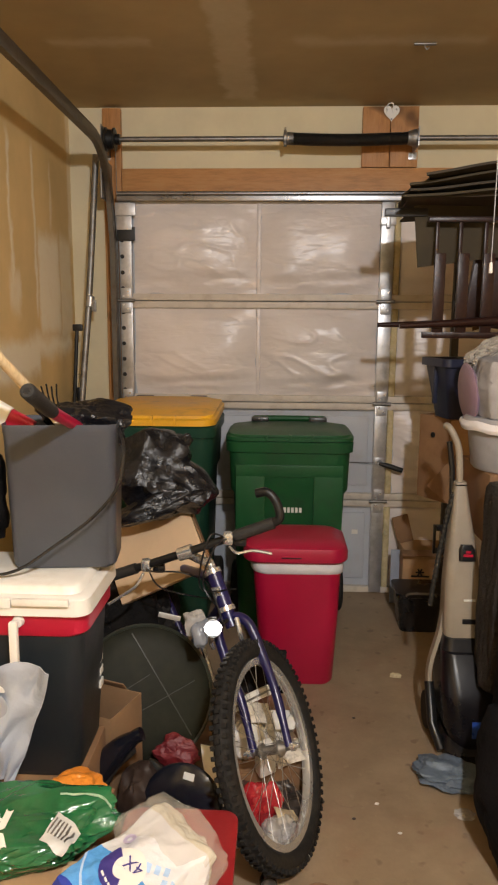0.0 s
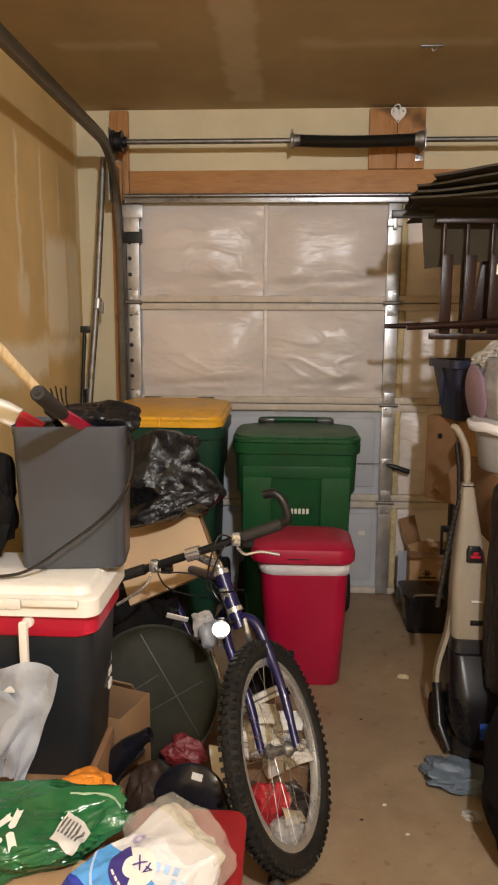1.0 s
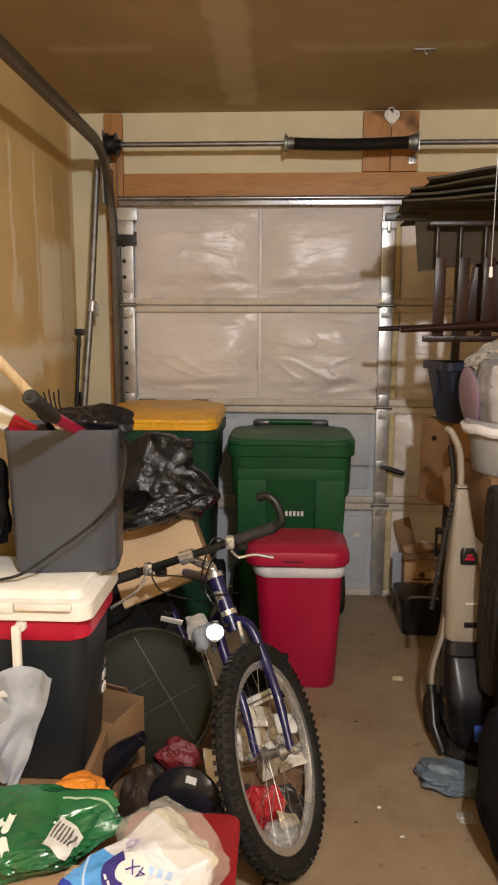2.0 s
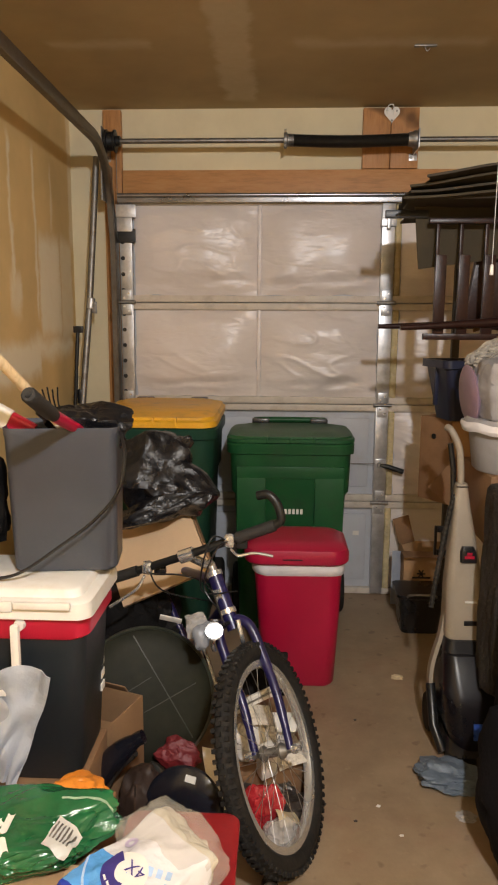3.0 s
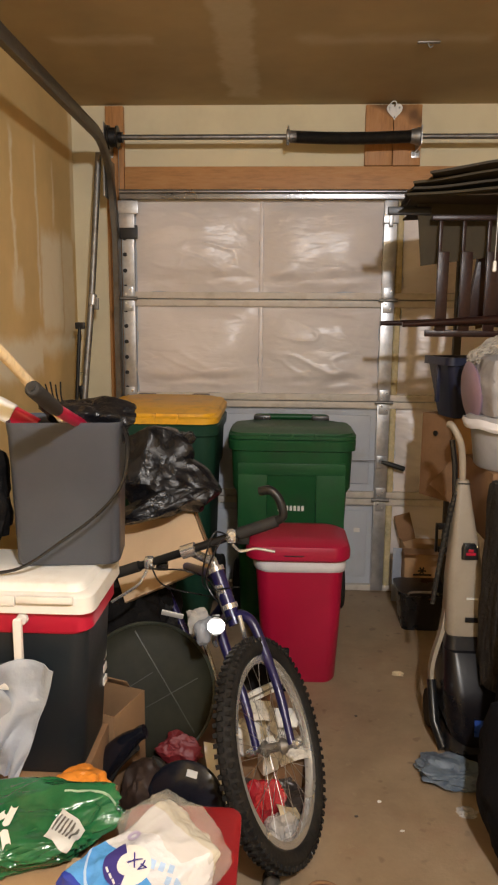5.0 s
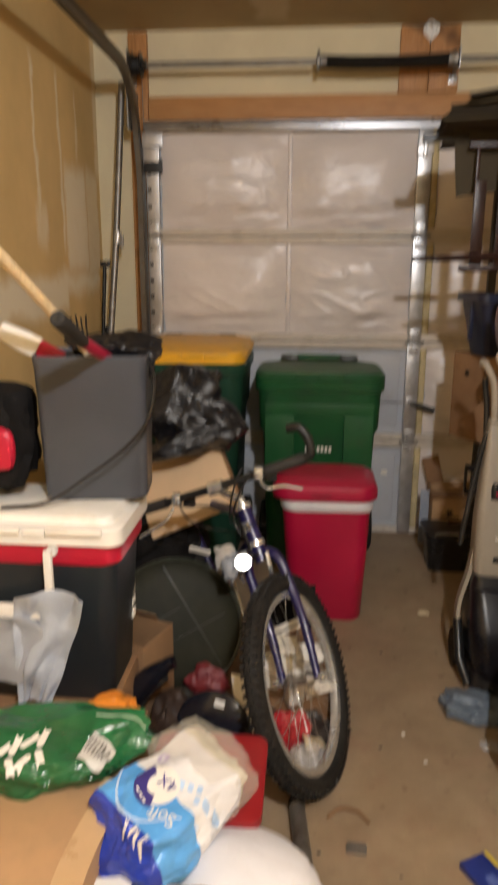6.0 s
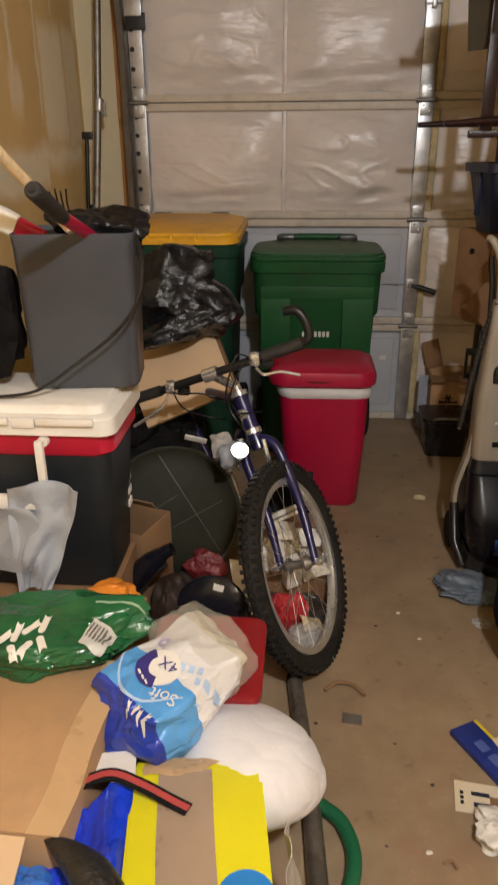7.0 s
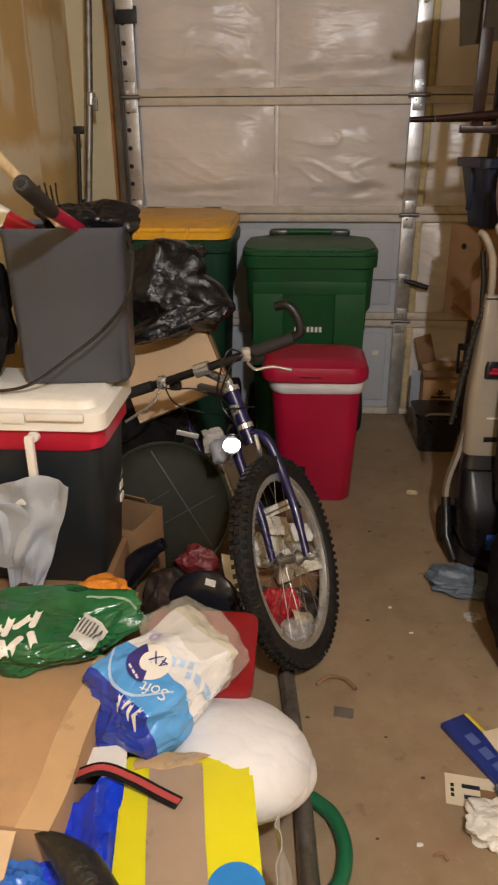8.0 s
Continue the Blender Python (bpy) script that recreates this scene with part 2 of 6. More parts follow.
def join(*bms):
    out = bmesh.new()
    for b in bms:
        me = bpy.data.meshes.new("tmp")
        b.to_mesh(me)
        b.free()
        out.from_mesh(me)
        bpy.data.meshes.remove(me)
    return out


def moved(bm, m):
    bm.transform(m)
    return bm


def frames_along(pts):
    pts = [Vector(p) for p in pts]
    out, up = [], None
    for i, p in enumerate(pts):
        d = (pts[min(i + 1, len(pts) - 1)] - pts[max(i - 1, 0)]).normalized()
        if up is None:
            up = Vector((0, 0, 1)) if abs(d.z) < 0.9 else Vector((0, 1, 0))
        side = d.cross(up).normalized()
        up = side.cross(d).normalized()
        out.append((p, side, up))
    return out


def sweep(pts, profile, close_profile=True, caps=True, scale=None):
    bm = bmesh.new()
    rings = []
    for i, (p, s, u) in enumerate(frames_along(pts)):
        k = scale[i] if scale else 1
        rings.append([bm.verts.new(p + s * a * k + u * b * k) for a, b in profile])
    n = len(profile)
    for r0, r1 in zip(rings, rings[1:]):
        for i in range(n if close_profile else n - 1):
            j = (i + 1) % n
            bm.faces.new((r0[i], r0[j], r1[j], r1[i]))
    if caps and close_profile:
        bm.faces.new(rings[0][::-1])
        bm.faces.new(rings[-1])
    return bm


def tube(pts, r, seg=12, scale=None):
    return sweep(pts, [(r * math.cos(2 * math.pi * i / seg), r * math.sin(2 * math.pi * i / seg)) for i in range(seg)], scale=scale)


def spline(pts, n=8):
    """Smooth line through the given points."""
    p = [Vector(q) for q in pts]
    p = [p[0] * 2 - p[1]] + p + [p[-1] * 2 - p[-2]]
    out = []
    for a, b, c, d in zip(p, p[1:], p[2:], p[3:]):
        for i in range(n):
            t = i / n
            out.append(0.5 * ((2 * b) + (c - a) * t + (2 * a - 5 * b + 4 * c - d) * t * t + (3 * b - a - 3 * c + d) * t ** 3))
    return out + [p[-2]]


def rr(hw, hd, r, n=5):
    """Loop of a rounded rectangle."""
    r = min(r, hw * 0.999, hd * 0.999)
    out = []
    for cx, cy, a0 in ((hw - r, hd - r, 0), (-hw + r, hd - r, 90), (-hw + r, -hd + r, 180), (hw - r, -hd + r, 270)):
        for i in range(n + 1):
            a = radians(a0 + 90 * i / n)
            out.append((cx + r * math.cos(a), cy + r * math.sin(a)))
    return out


def loft(sections, n=5, cap0=True, cap1=True):
    """Rounded-rectangle rings (cx, cy, z, half width, half depth, corner) joined upwards."""
    bm = bmesh.new()
    rings = [[bm.verts.new((cx + a, cy + b, z)) for a, b in rr(hw, hd, r, n)] for cx, cy, z, hw, hd, r in sections]
    k = len(rings[0])
    for r0, r1 in zip(rings, rings[1:]):
        for i in range(k):
            bm.faces.new((r0[i], r0[(i + 1) % k], r1[(i + 1) % k], r1[i]))
    if cap0:
        bm.faces.new(rings[0][::-1])
    if cap1:
        bm.faces.new(rings[-1])
    return bm


def lathe(profile, seg=24, m=None):
    bm = bmesh.new()
    rings = [[bm.verts.new((r * math.cos(2 * math.pi * i / seg), r * math.sin(2 * math.pi * i / seg), z)) for i in range(seg)] for r, z in profile]
    for r0, r1 in zip(rings, rings[1:]):
        for i in range(seg):
            bm.faces.new((r0[i], r0[(i + 1) % seg], r1[(i + 1) % seg], r1[i]))
    bm.faces.new(rings[0][::-1])
    bm.faces.new(rings[-1])
    if m:
        bm.transform(m)
    return bm


def grid(fn, nu, nv):
    bm = bmesh.new()
    v = [[bm.verts.new(fn(i / nu, j / nv)) for i in range(nu + 1)] for j in range(nv + 1)]
    for j in range(nv):
        for i in range(nu):
            bm.faces.new((v[j][i], v[j][i + 1], v[j + 1][i + 1], v[j + 1][i]))
    return bm


def blob(size, seed=0, sub=5, lump=0.12, crease=0.05, square=0.5, freq=2.0, floor=None, m=None, facets=0):
    """Soft stuffed body: a squarish ball with lumps and sharp folds. size: full x, y, z; floor: flattens what lies below it."""
    bm = bmesh.new()
    bmesh.ops.create_icosphere(bm, subdivisions=sub, radius=1)
    o = Vector((seed * 7.3, seed * 3.1, seed * 5.7))
    rnd = random.Random(seed)
    planes = [(Vector((rnd.gauss(0, 1), rnd.gauss(0, 1), rnd.gauss(0, 1))).normalized(), rnd.uniform(0.80, 1.02)) for _ in range(facets)]
    for v in bm.verts:
        d = v.co.normalized()
        q = max(abs(d.x), abs(d.y), abs(d.z))
        k = (1 - square) + square * (1 / q) * 0.82
        w = d + 0.25 * Vector((noise.noise(d * 2 + o), noise.noise(d * 2 - o), noise.noise(d * 2.2 + o * 2)))
        if planes:  # crumpled film: bent flats that meet in sharp ridges
            e = (d + 0.16 * Vector((noise.noise(d * 3 + o), noise.noise(d * 3 - o), noise.noise(d * 3.3 + o * 2)))).normalized()
            k *= min(min(h / max(0.2, e.dot(n)) for n, h in planes), 1.25)
        k += lump * noise.noise(d * freq + o)
        for f, s in ((1.1, 1.0), (2.3, 0.6), (4.6, 0.25)):
            k -= crease * s * (max(0.0, 1 - abs(noise.noise(w * freq * f + o * f)) / 0.22) ** 1.5 - 0.25)
        v.co = Vector((d.x * size[0] / 2, d.y * size[1] / 2, d.z * size[2] / 2)) * k
        if floor is not None and v.co.z < floor:
            v.co.z = floor + (v.co.z - floor) * 0.08
    if m:
        bm.transform(m)
    return bm


def sheet(fn, nu, nv, thick=0.002):
    """A thin bent sheet with two sides."""
    bm = grid(fn, nu, nv)
    bmesh.ops.recalc_face_normals(bm, faces=bm.faces)
    bmesh.ops.solidify(bm, geom=bm.faces[:], thickness=thick)
    return bm


SKINS = {}


def top_z(ob, x, y):
    """Height of a soft body's upper skin at x, y of its own space."""
    if ob.name not in SKINS:
        co = np.empty(len(ob.data.vertices) * 3)
        ob.data.vertices.foreach_get("co", co)
        co = co.reshape(-1, 3)
        SKINS[ob.name] = co[co[:, 2] > np.median(co[:, 2])]
    co = SKINS[ob.name]
    near = np.argsort((co[:, 0] - x) ** 2 + (co[:, 1] - y) ** 2)[:4]
    return float(co[near, 2].max())


def decal(ob, cx, cy, w, d, rot, material, name="print_bar", lift=0.0022, n=5, bend=0.0):
    """A printed patch that follows the upper skin of a soft body."""
    cr, sr = math.cos(radians(rot)), math.sin(radians(rot))

    def fn(u, v):
        p, q = w * (u - 0.5), d * (v - 0.5) + bend * (u - 0.5) ** 2
        x, y = cx + p * cr - q * sr, cy + p * sr + q * cr
        return (x, y, top_z(ob, x, y) + lift)
    return part(name, sheet(fn, n, n, 0.0008), material, ob)


def round_decal(ob, cx, cy, r, material, name, a0=0.0, a1=360.0, r0=0.0, lift=0.003):
    """A printed disc, or part of a ring, that follows the upper skin of a soft body."""
    def fn(u, v):
        a, q = radians(a0 + (a1 - a0) * u), r0 + (r - r0) * v
        x, y = cx + q * math.cos(a), cy + q * math.sin(a)
        return (x, y, top_z(ob, x, y) + lift)
    return part(name, sheet(fn, 28, 5, 0.0008), material, ob)


def lettering(ob, text, cx, cy, size, rot, material, lift=0.0035, name="lettering"):
    """Words laid on the upper skin of a soft body."""
    cu = bpy.data.curves.new("words", "FONT")
    cu.body, cu.size, cu.align_x, cu.align_y = text, size, "CENTER", "CENTER"
    tmp = new("words", cu)
    me = bpy.data.meshes.new_from_object(tmp.evaluated_get(bpy.context.evaluated_depsgraph_get()))
    bpy.data.objects.remove(tmp)
    bm = bmesh.new()
    bm.from_mesh(me)
    bm.transform(pose(cx, cy, 0, 0, 0, rot))
    for v in bm.verts:
        v.co.z = top_z(ob, v.co.x, v.co.y) + lift
    return part(name, bm, material, ob)


# ---- the garage ----
XL, XR, YB, YF, H = -0.98, 2.45, -3.6, 3.77, 2.60
DL, DR, DY, DH = -0.70, 2.10, 3.67, 2.134
single("floor", box(XL, XR, YB, YF + 0.2, -0.12, 0, 0), m_concrete, "stained tan concrete garage floor", "floor", kind="structure")
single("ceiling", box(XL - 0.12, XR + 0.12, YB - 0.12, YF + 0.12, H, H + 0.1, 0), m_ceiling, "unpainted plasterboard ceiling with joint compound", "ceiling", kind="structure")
single("wall_left", box(XL - 0.12, XL, YB, YF + 0.12, -0.12, H, 0), m_wall_brown, "unpainted brown plasterboard wall with compound streaks", "wall", kind="structure")
single("wall_right", box(XR, XR + 0.12, YB, YF + 0.12, -0.12, H, 0), m_wall_brown, "unpainted brown plasterboard wall", "wall", kind="structure")
single("wall_back", box(XL - 0.12, XR + 0.12, YB - 0.12, YB, -0.12, H, 0), m_wall_cream, "cream plasterboard back wall", "wall", kind="structure")
front = join(box(XL, DL - 0.002, YF, YF + 0.12, -0.12, H, 0), box(DR + 0.002, XR, YF, YF + 0.12, -0.12, H, 0), box(DL - 0.002, DR + 0.002, YF, YF + 0.12, DH, H, 0))
single("wall_front", front, m_wall_cream, "cream plasterboard wall round the garage door opening", "wall", kind="structure")
single("outside_cover", box(DL - 0.1, DR + 0.1, YF + 0.125, YF + 0.15, -0.12, DH + 0.1, 0), m_door_steel, "outer face of the garage doorway", "wall", kind="structure")

# rough lumber round the opening
def board(x0, x1, z0, z1, mat, y0=YF - 0.04):
    return single("trim", box(x0, x1, y0, YF - 0.001, z0, z1, 0.004), mat, "rough brown lumber board nailed to the wall", "trim", "lumber boards", "structure")
board(-0.79, -0.695, 0.0, H - 0.012, m_lumber_v)
board(-0.692, 2.12, 2.145, 2.287, m_lumber)
board(0.567, 0.708, 2.29, H - 0.012, m_lumber_v)
board(0.711, 0.853, 2.29, H - 0.012, m_lumber_v)

# ---- sectional door ----
door = thing("garage_door", "closed sectional steel garage door with quilted white insulation", "garage door")
SEC = DH / 4
for k in range(4):
    z0, z1 = k * SEC + 0.002, (k + 1) * SEC - 0.002
    bm = box(DL, DR, DY, DY + 0.012, z0, z1, 0)
    s = part("door_section", bm, m_door_steel, door)
    if k < 2:  # raised fields of the bare steel
        for x0, x1 in ((-0.60, 0.02), (0.07, 0.64)):
            f = box(x0, x1, DY - 0.008, DY - 0.0005, z0 + 0.075, z1 - 0.075, 0.006)
            part("door_field", f, m_door_steel, s)
    lo = box(DL + 0.004, DR - 0.004, DY - 0.03, DY - 0.002, z0, z0 + 0.035, 0.003)
    part("lower_rail", lo, m_door_rail, s)
    part("upper_rail", box(DL + 0.004, DR - 0.004, DY - 0.03, DY - 0.002, z1 - 0.035, z1, 0.003), m_door_rail, s)


def batt(x0, x1, z0, z1, seed, puff=0.05):
    def fn(u, v):
        x, z = x0 + (x1 - x0) * u, z0 + (z1 - z0) * v
        e = max(0.0, min(u, 1 - u, 0.5)) ; g = max(0.0, min(v, 1 - v))
        dome = (1 - (1 - 2 * e) ** 2.8) * (1 - (1 - 2 * g) ** 2.4)
        p = Vector((x * 2.1 + seed * 3.7, z * 3.2 + seed, seed))
        w = noise.noise(p * 1.4) * 0.014 + noise.noise(p * 3.4) * 0.006
        # sagging folds in the lower half
        f = max(0.0, 1 - abs(v - 0.20 - 0.10 * u - 0.05 * noise.noise(p * 2)) / 0.12) * max(0, noise.noise(Vector((u * 3 + seed * 2.3, 0, seed))) + 0.15)
        w += 0.034 * f - 0.022 * max(0.0, 1 - abs(v - 0.11 - 0.08 * u) / 0.07) * (0.5 + noise.noise(p * 3))
        ripple = 0.010 * max(0.0, 1 - abs(noise.noise(Vector((x * 4 + seed, z * 11 + x * 3, seed)))) / 0.16) * max(0, 0.25 + noise.noise(p * 0.9 + Vector((4, 0, 0))))
        ripple += 0.006 * (1 - dome) * noise.noise(Vector((x * 34, z * 34, seed)))
        return (x + 0.010 * noise.noise(p * 5) * (1 - dome), DY - 0.006 - puff * dome - (w + ripple) * dome, z + 0.010 * noise.noise(p * 6 + Vector((9, 0, 0))) * (1 - dome))
    return grid(fn, 64, 56)


def add_batt(*a, **k):
    part("insulation_batt", batt(*a, **k), m_batt, door, "white plastic-faced insulation blanket")
for k in (2, 3):
    z0, z1 = k * SEC + 0.036, (k + 1) * SEC - 0.030
    add_batt(-0.622, 0.030, z0, z1, k * 2)
    add_batt(0.048, 0.668, z0, z1, k * 2 + 1)
for k in range(4):
    z0, z1 = k * SEC + 0.036, (k + 1) * SEC - 0.036
    add_batt(0.775, 1.36, z0, z1, k + 11)
    add_batt(1.40, 2.02, z0, z1, k + 17)
    f = box(0.737, 0.772, DY - 0.035, DY - 0.003, z0, z1, 0.01, 3)
    for v in f.verts:
        v.co.y += 0.012 * noise.noise(v.co * 20)
    part("fibre_edge", f, m_foam, door, "torn yellow fibre edge of the insulation")
    if k >= 2:
        part("batt_seam", box(0.029, 0.049, DY - 0.020, DY - 0.002, z0, z1, 0.004), m_batt, door)


def c_channel(x0, x1, z0, z1, depth):
    return join(box(x0, x1, DY - depth, DY - depth + 0.003, z0, z1, 0.001), box(x0, x0 + 0.003, DY - depth + 0.003, DY - 0.002, z0, z1, 0),
                box(x1 - 0.003, x1, DY - depth + 0.003, DY - 0.002, z0, z1, 0))
for k in range(4):
    z0, z1 = k * SEC + 0.012, (k + 1) * SEC - 0.012
    part("centre_stile", c_channel(0.668, 0.734, z0, z1, 0.045), m_galv, door)
    part("end_stile", c_channel(-0.692, -0.628, z0, z1, 0.042), m_galv, door)
    for i in range(6):  # punched slots
        z = z0 + 0.05 + i * 0.082
        part("punched_slot", lathe([(0.011, 0), (0.011, 0.004)], 10, pose(-0.676, DY - 0.0425, z, 90)), m_black_steel, door)
for k in range(1, 4):
    z = k * SEC
    for x in (-0.66, 0.701):
        h = part("hinge", join(box(x - 0.026, x + 0.026, DY - 0.053, DY - 0.046, z - 0.065, z - 0.008, 0.003), box(x - 0.026, x + 0.026, DY - 0.053, DY - 0.046, z + 0.008, z + 0.065, 0.003)), m_galv, door)
        part("hinge_pin", tube([(x - 0.048, DY - 0.058, z), (x + 0.048, DY - 0.058, z)], 0.009, 10), m_galv_dull, h)
        for dz in (-0.045, -0.022, 0.022, 0.045):
            part("bolt_head", lathe([(0.006, 0), (0.006, 0.004)], 8, pose(x + (0.012 if abs(dz) > 0.03 else -0.012), DY - 0.053, z + dz, 90)), m_chrome, h)
strut = join(box(DL + 0.01, DR - 0.01, DY - 0.075, DY - 0.072, 2.072 + 0.03, 2.142, 0.001), box(DL + 0.01, DR - 0.01, DY - 0.072, DY - 0.004, 2.138, 2.142, 0), tube([(DL + 0.01, DY - 0.08, 2.136), (DR - 0.01, DY - 0.08, 2.136)], 0.011, 10))
part("top_strut", strut, m_strut, door, "shiny horizontal steel stiffener")
part("top_roller_bracket", join(box(-0.705, -0.60, DY - 0.066, DY - 0.054, 2.03, 2.095, 0.003), box(-0.70, -0.62, DY - 0.062, DY - 0.058, 1.96, 2.03, 0.002)), m_galv, door)
part("top_bracket_pad", box(-0.70, -0.605, DY - 0.058, DY - 0.048, 1.905, 1.975, 0.003), m_black_steel, door)
part("stile_cap", join(box(0.662, 0.74, DY - 0.062, DY - 0.046, 1.985, 2.03, 0.003), box(0.69, 0.71, DY - 0.078, DY - 0.06, 1.97, 2.045, 0.003)), m_galv, door)
part("bottom_seal", box(DL, DR, DY - 0.02, DY + 0.012, 0.001, 0.012, 0.003), m_rubber, door)
lock = part("lock_plate", join(box(0.672, 0.728, DY - 0.058, DY - 0.046, 0.71, 0.775, 0.004), lathe([(0.018, 0), (0.014, 0.02)], 14, pose(0.70, DY - 0.058, 0.745, 90))), m_galv, door)
part("lock_handle", tube([(0.695, DY - 0.075, 0.748), (0.74, DY - 0.08, 0.738), (0.82, DY - 0.08, 0.712)], 0.014, 10, [0.55, 1, 1]), m_black_steel, lock, "black lever of the door lock")
part("lock_cable", tube([(0.68, DY - 0.05, 0.75), (0.55, DY - 0.02, 0.742), (0.40, DY - 0.02, 0.738)], 0.002, 6), m_galv_dull, lock)
part("sticker", box(0.568, 0.602, DY - 0.0105, DY - 0.0085, 0.335, 0.36, 0), m_white_plastic, door)

# ---- torsion shaft and spring ----
SZ, SY = 2.398, 3.59
spring = thing("torsion_spring_assembly", "steel torsion shaft with a black coiled spring above the door", "door spring")
part("shaft", tube([(-0.735, SY, SZ), (2.15, SY, SZ)], 0.0128, 14), m_galv_dull, spring)
N, R0 = 110, 0.0275
coil = tube([(0.185 + 0.60 * i / (N * 12), SY + R0 * math.cos(i * math.pi / 6), SZ - 0.008 * math.sin(math.pi * i / (N * 12)) + R0 * math.sin(i * math.pi / 6)) for i in range(N * 12)], 0.0034, 5)
part("coil", coil, m_black_steel, spring, "black oil-tempered spring coil")
part("spring_core", tube([(0.18 + 0.61 * i / 12, SY, SZ - 0.008 * math.sin(math.pi * i / 12)) for i in range(13)], 0.0275, 16), m_black_steel, spring)
turn_x = Matrix.Rotation(radians(90), 4, "Y")
part("winding_cone", lathe([(0.022, 0), (0.040, 0.003), (0.040, 0.016), (0.030, 0.02), (0.030, 0.05)], 20, Matrix.Translation((0.158, SY, SZ)) @ turn_x), m_galv_dull, spring)
for a in (20, 140, 260):
    part("set_screw", lathe([(0.006, 0), (0.006, 0.016)], 8, Matrix.Translation((0.167, SY, SZ)) @ pose(0, 0, 0, a) @ Matrix.Translation((0, 0, 0.036))), m_chrome, spring)
part("anchor_cone", lathe([(0.032, 0), (0.036, 0.02), (0.042, 0.03), (0.042, 0.042)], 20, Matrix.Translation((0.775, SY, SZ)) @ turn_x), m_galv_dull, spring)
br = part("anchor_bracket", join(box(0.822, 0.828, SY - 0.04, YF - 0.044, SZ - 0.045, SZ + 0.045, 0.002), box(0.805, 0.848, YF - 0.046, YF - 0.042, SZ - 0.072, SZ - 0.036, 0.002), box(0.805, 0.848, YF - 0.046, YF - 0.042, SZ + 0.036, SZ + 0.072, 0.002)), m_galv, spring)
for dz in (-0.056, 0.056):
    for dx in (0.815, 0.838):
        part("lag_bolt", lathe([(0.009, 0), (0.009, 0.006)], 6, pose(dx, YF - 0.046, SZ + dz, 90)), m_galv_dull, br)
part("cable_drum", lathe([(0.020, -0.02), (0.034, -0.018), (0.034, 0), (0.057, 0.002), (0.057, 0.010), (0.048, 0.012), (0.046, 0.04), (0.055, 0.044), (0.055, 0.052), (0.026, 0.054), (0.026, 0.075)], 28, Matrix.Translation((-0.742, SY, SZ)) @ turn_x), m_black_steel, spring, "dark cast cable drum")
part("end_bearing_plate", join(box(-0.752, -0.748, SY - 0.06, YF - 0.042, SZ - 0.06, SZ + 0.06, 0.001), box(-0.79, -0.75, YF - 0.0455, YF - 0.0415, SZ - 0.07, SZ + 0.07, 0.001)), m_galv_dull, spring)
part("lift_cable", tube([(-0.700, SY + 0.04, SZ), (-0.692, SY + 0.02, 1.2), (-0.690, SY + 0.02, 0.1)], 0.002, 6), m_galv_dull, spring)
hm = bmesh.new()
heart_loop = [hm.verts.new((0.711 + 0.040 * 0.0625 * 16 * math.sin(a) ** 3, 0, 2.556 + 0.0028 * (13 * math.cos(a) - 5 * math.cos(2 * a) - 2 * math.cos(3 * a) - math.cos(4 * a)))) for a in [2 * math.pi * i / 40 for i in range(40)]]
hf = hm.faces.new(heart_loop)
ex = bmesh.ops.extrude_face_region(hm, geom=[hf])
for v in [g for g in ex["geom"] if isinstance(g, bmesh.types.BMVert)]:
    v.co.y -= 0.004
hm.transform(Matrix.Translation((0, YF - 0.042, 0)))
heart = thing("wall_plate", "white heart-shaped metal hanger plate screwed to lumber", "hanger plate")
part("plate", hm, m_white_plastic, heart, angle=20)
part("wire_loop", tube(spline([(0.685, YF - 0.05, 2.555), (0.69, YF - 0.062, 2.59), (0.715, YF - 0.064, 2.592), (0.718, YF - 0.05, 2.55)], 5), 0.003, 6), m_chrome, heart)
for dx, dz in ((-0.024, 2.570), (0.024, 2.570), (0, 2.524)):
    part("screw", lathe([(0.005, 0), (0.004, 0.003)], 8, pose(0.711 + dx, YF - 0.046, dz, 90)), m_galv_dull, heart)

# ---- door track ----
track = thing("door_track", "dark steel door track curving from the wall to under the ceiling", "door track")
TX = -0.727
line = [(TX + 0.012, 3.600, 0.02), (TX + 0.012, 3.602, 1.0), (TX + 0.01, 3.604, 1.90)]
TZ, TR = 2.352, 0.33
for i in range(1, 13):
    a = radians(90 * i / 12)
    line.append((TX, 3.605 - TR * (1 - math.cos(a)), TZ - TR + TR * math.sin(a)))
line += [(TX, 2.2, TZ), (TX, 0.5, TZ + 0.01), (TX, -1.6, TZ + 0.02)]
cprof = [(-0.012, -0.026), (0.014, -0.026), (0.014, -0.018), (-0.006, -0.020), (-0.009, -0.014), (-0.009, 0.014), (-0.006, 0.020), (0.014, 0.018), (0.014, 0.026), (-0.012, 0.026), (-0.016, 0.018), (-0.016, -0.018)]
part("rail", sweep(line, cprof), m_track, track)
ang = join(box(-0.7215, -0.7185, 3.63, 3.728, 0.05, 2.05, 0.001), box(-0.7215, -0.700, 3.626, 3.630, 0.05, 2.05, 0))
part("wall_angle", ang, m_galv_dull, track)
for z in (0.5, 1.2, 1.85):
    part("jamb_bracket", join(box(-0.728, -0.722, 3.61, 3.728, z, z + 0.05, 0.001), lathe([(0.008, 0), (0.008, 0.006)], 6, pose(-0.7215, 3.66, z + 0.025, 0, 90))), m_galv, track)
part("flag_bracket", box(-0.752, -0.744, 3.50, 3.728, 2.10, 2.30, 0.001), m_galv_dull, track)
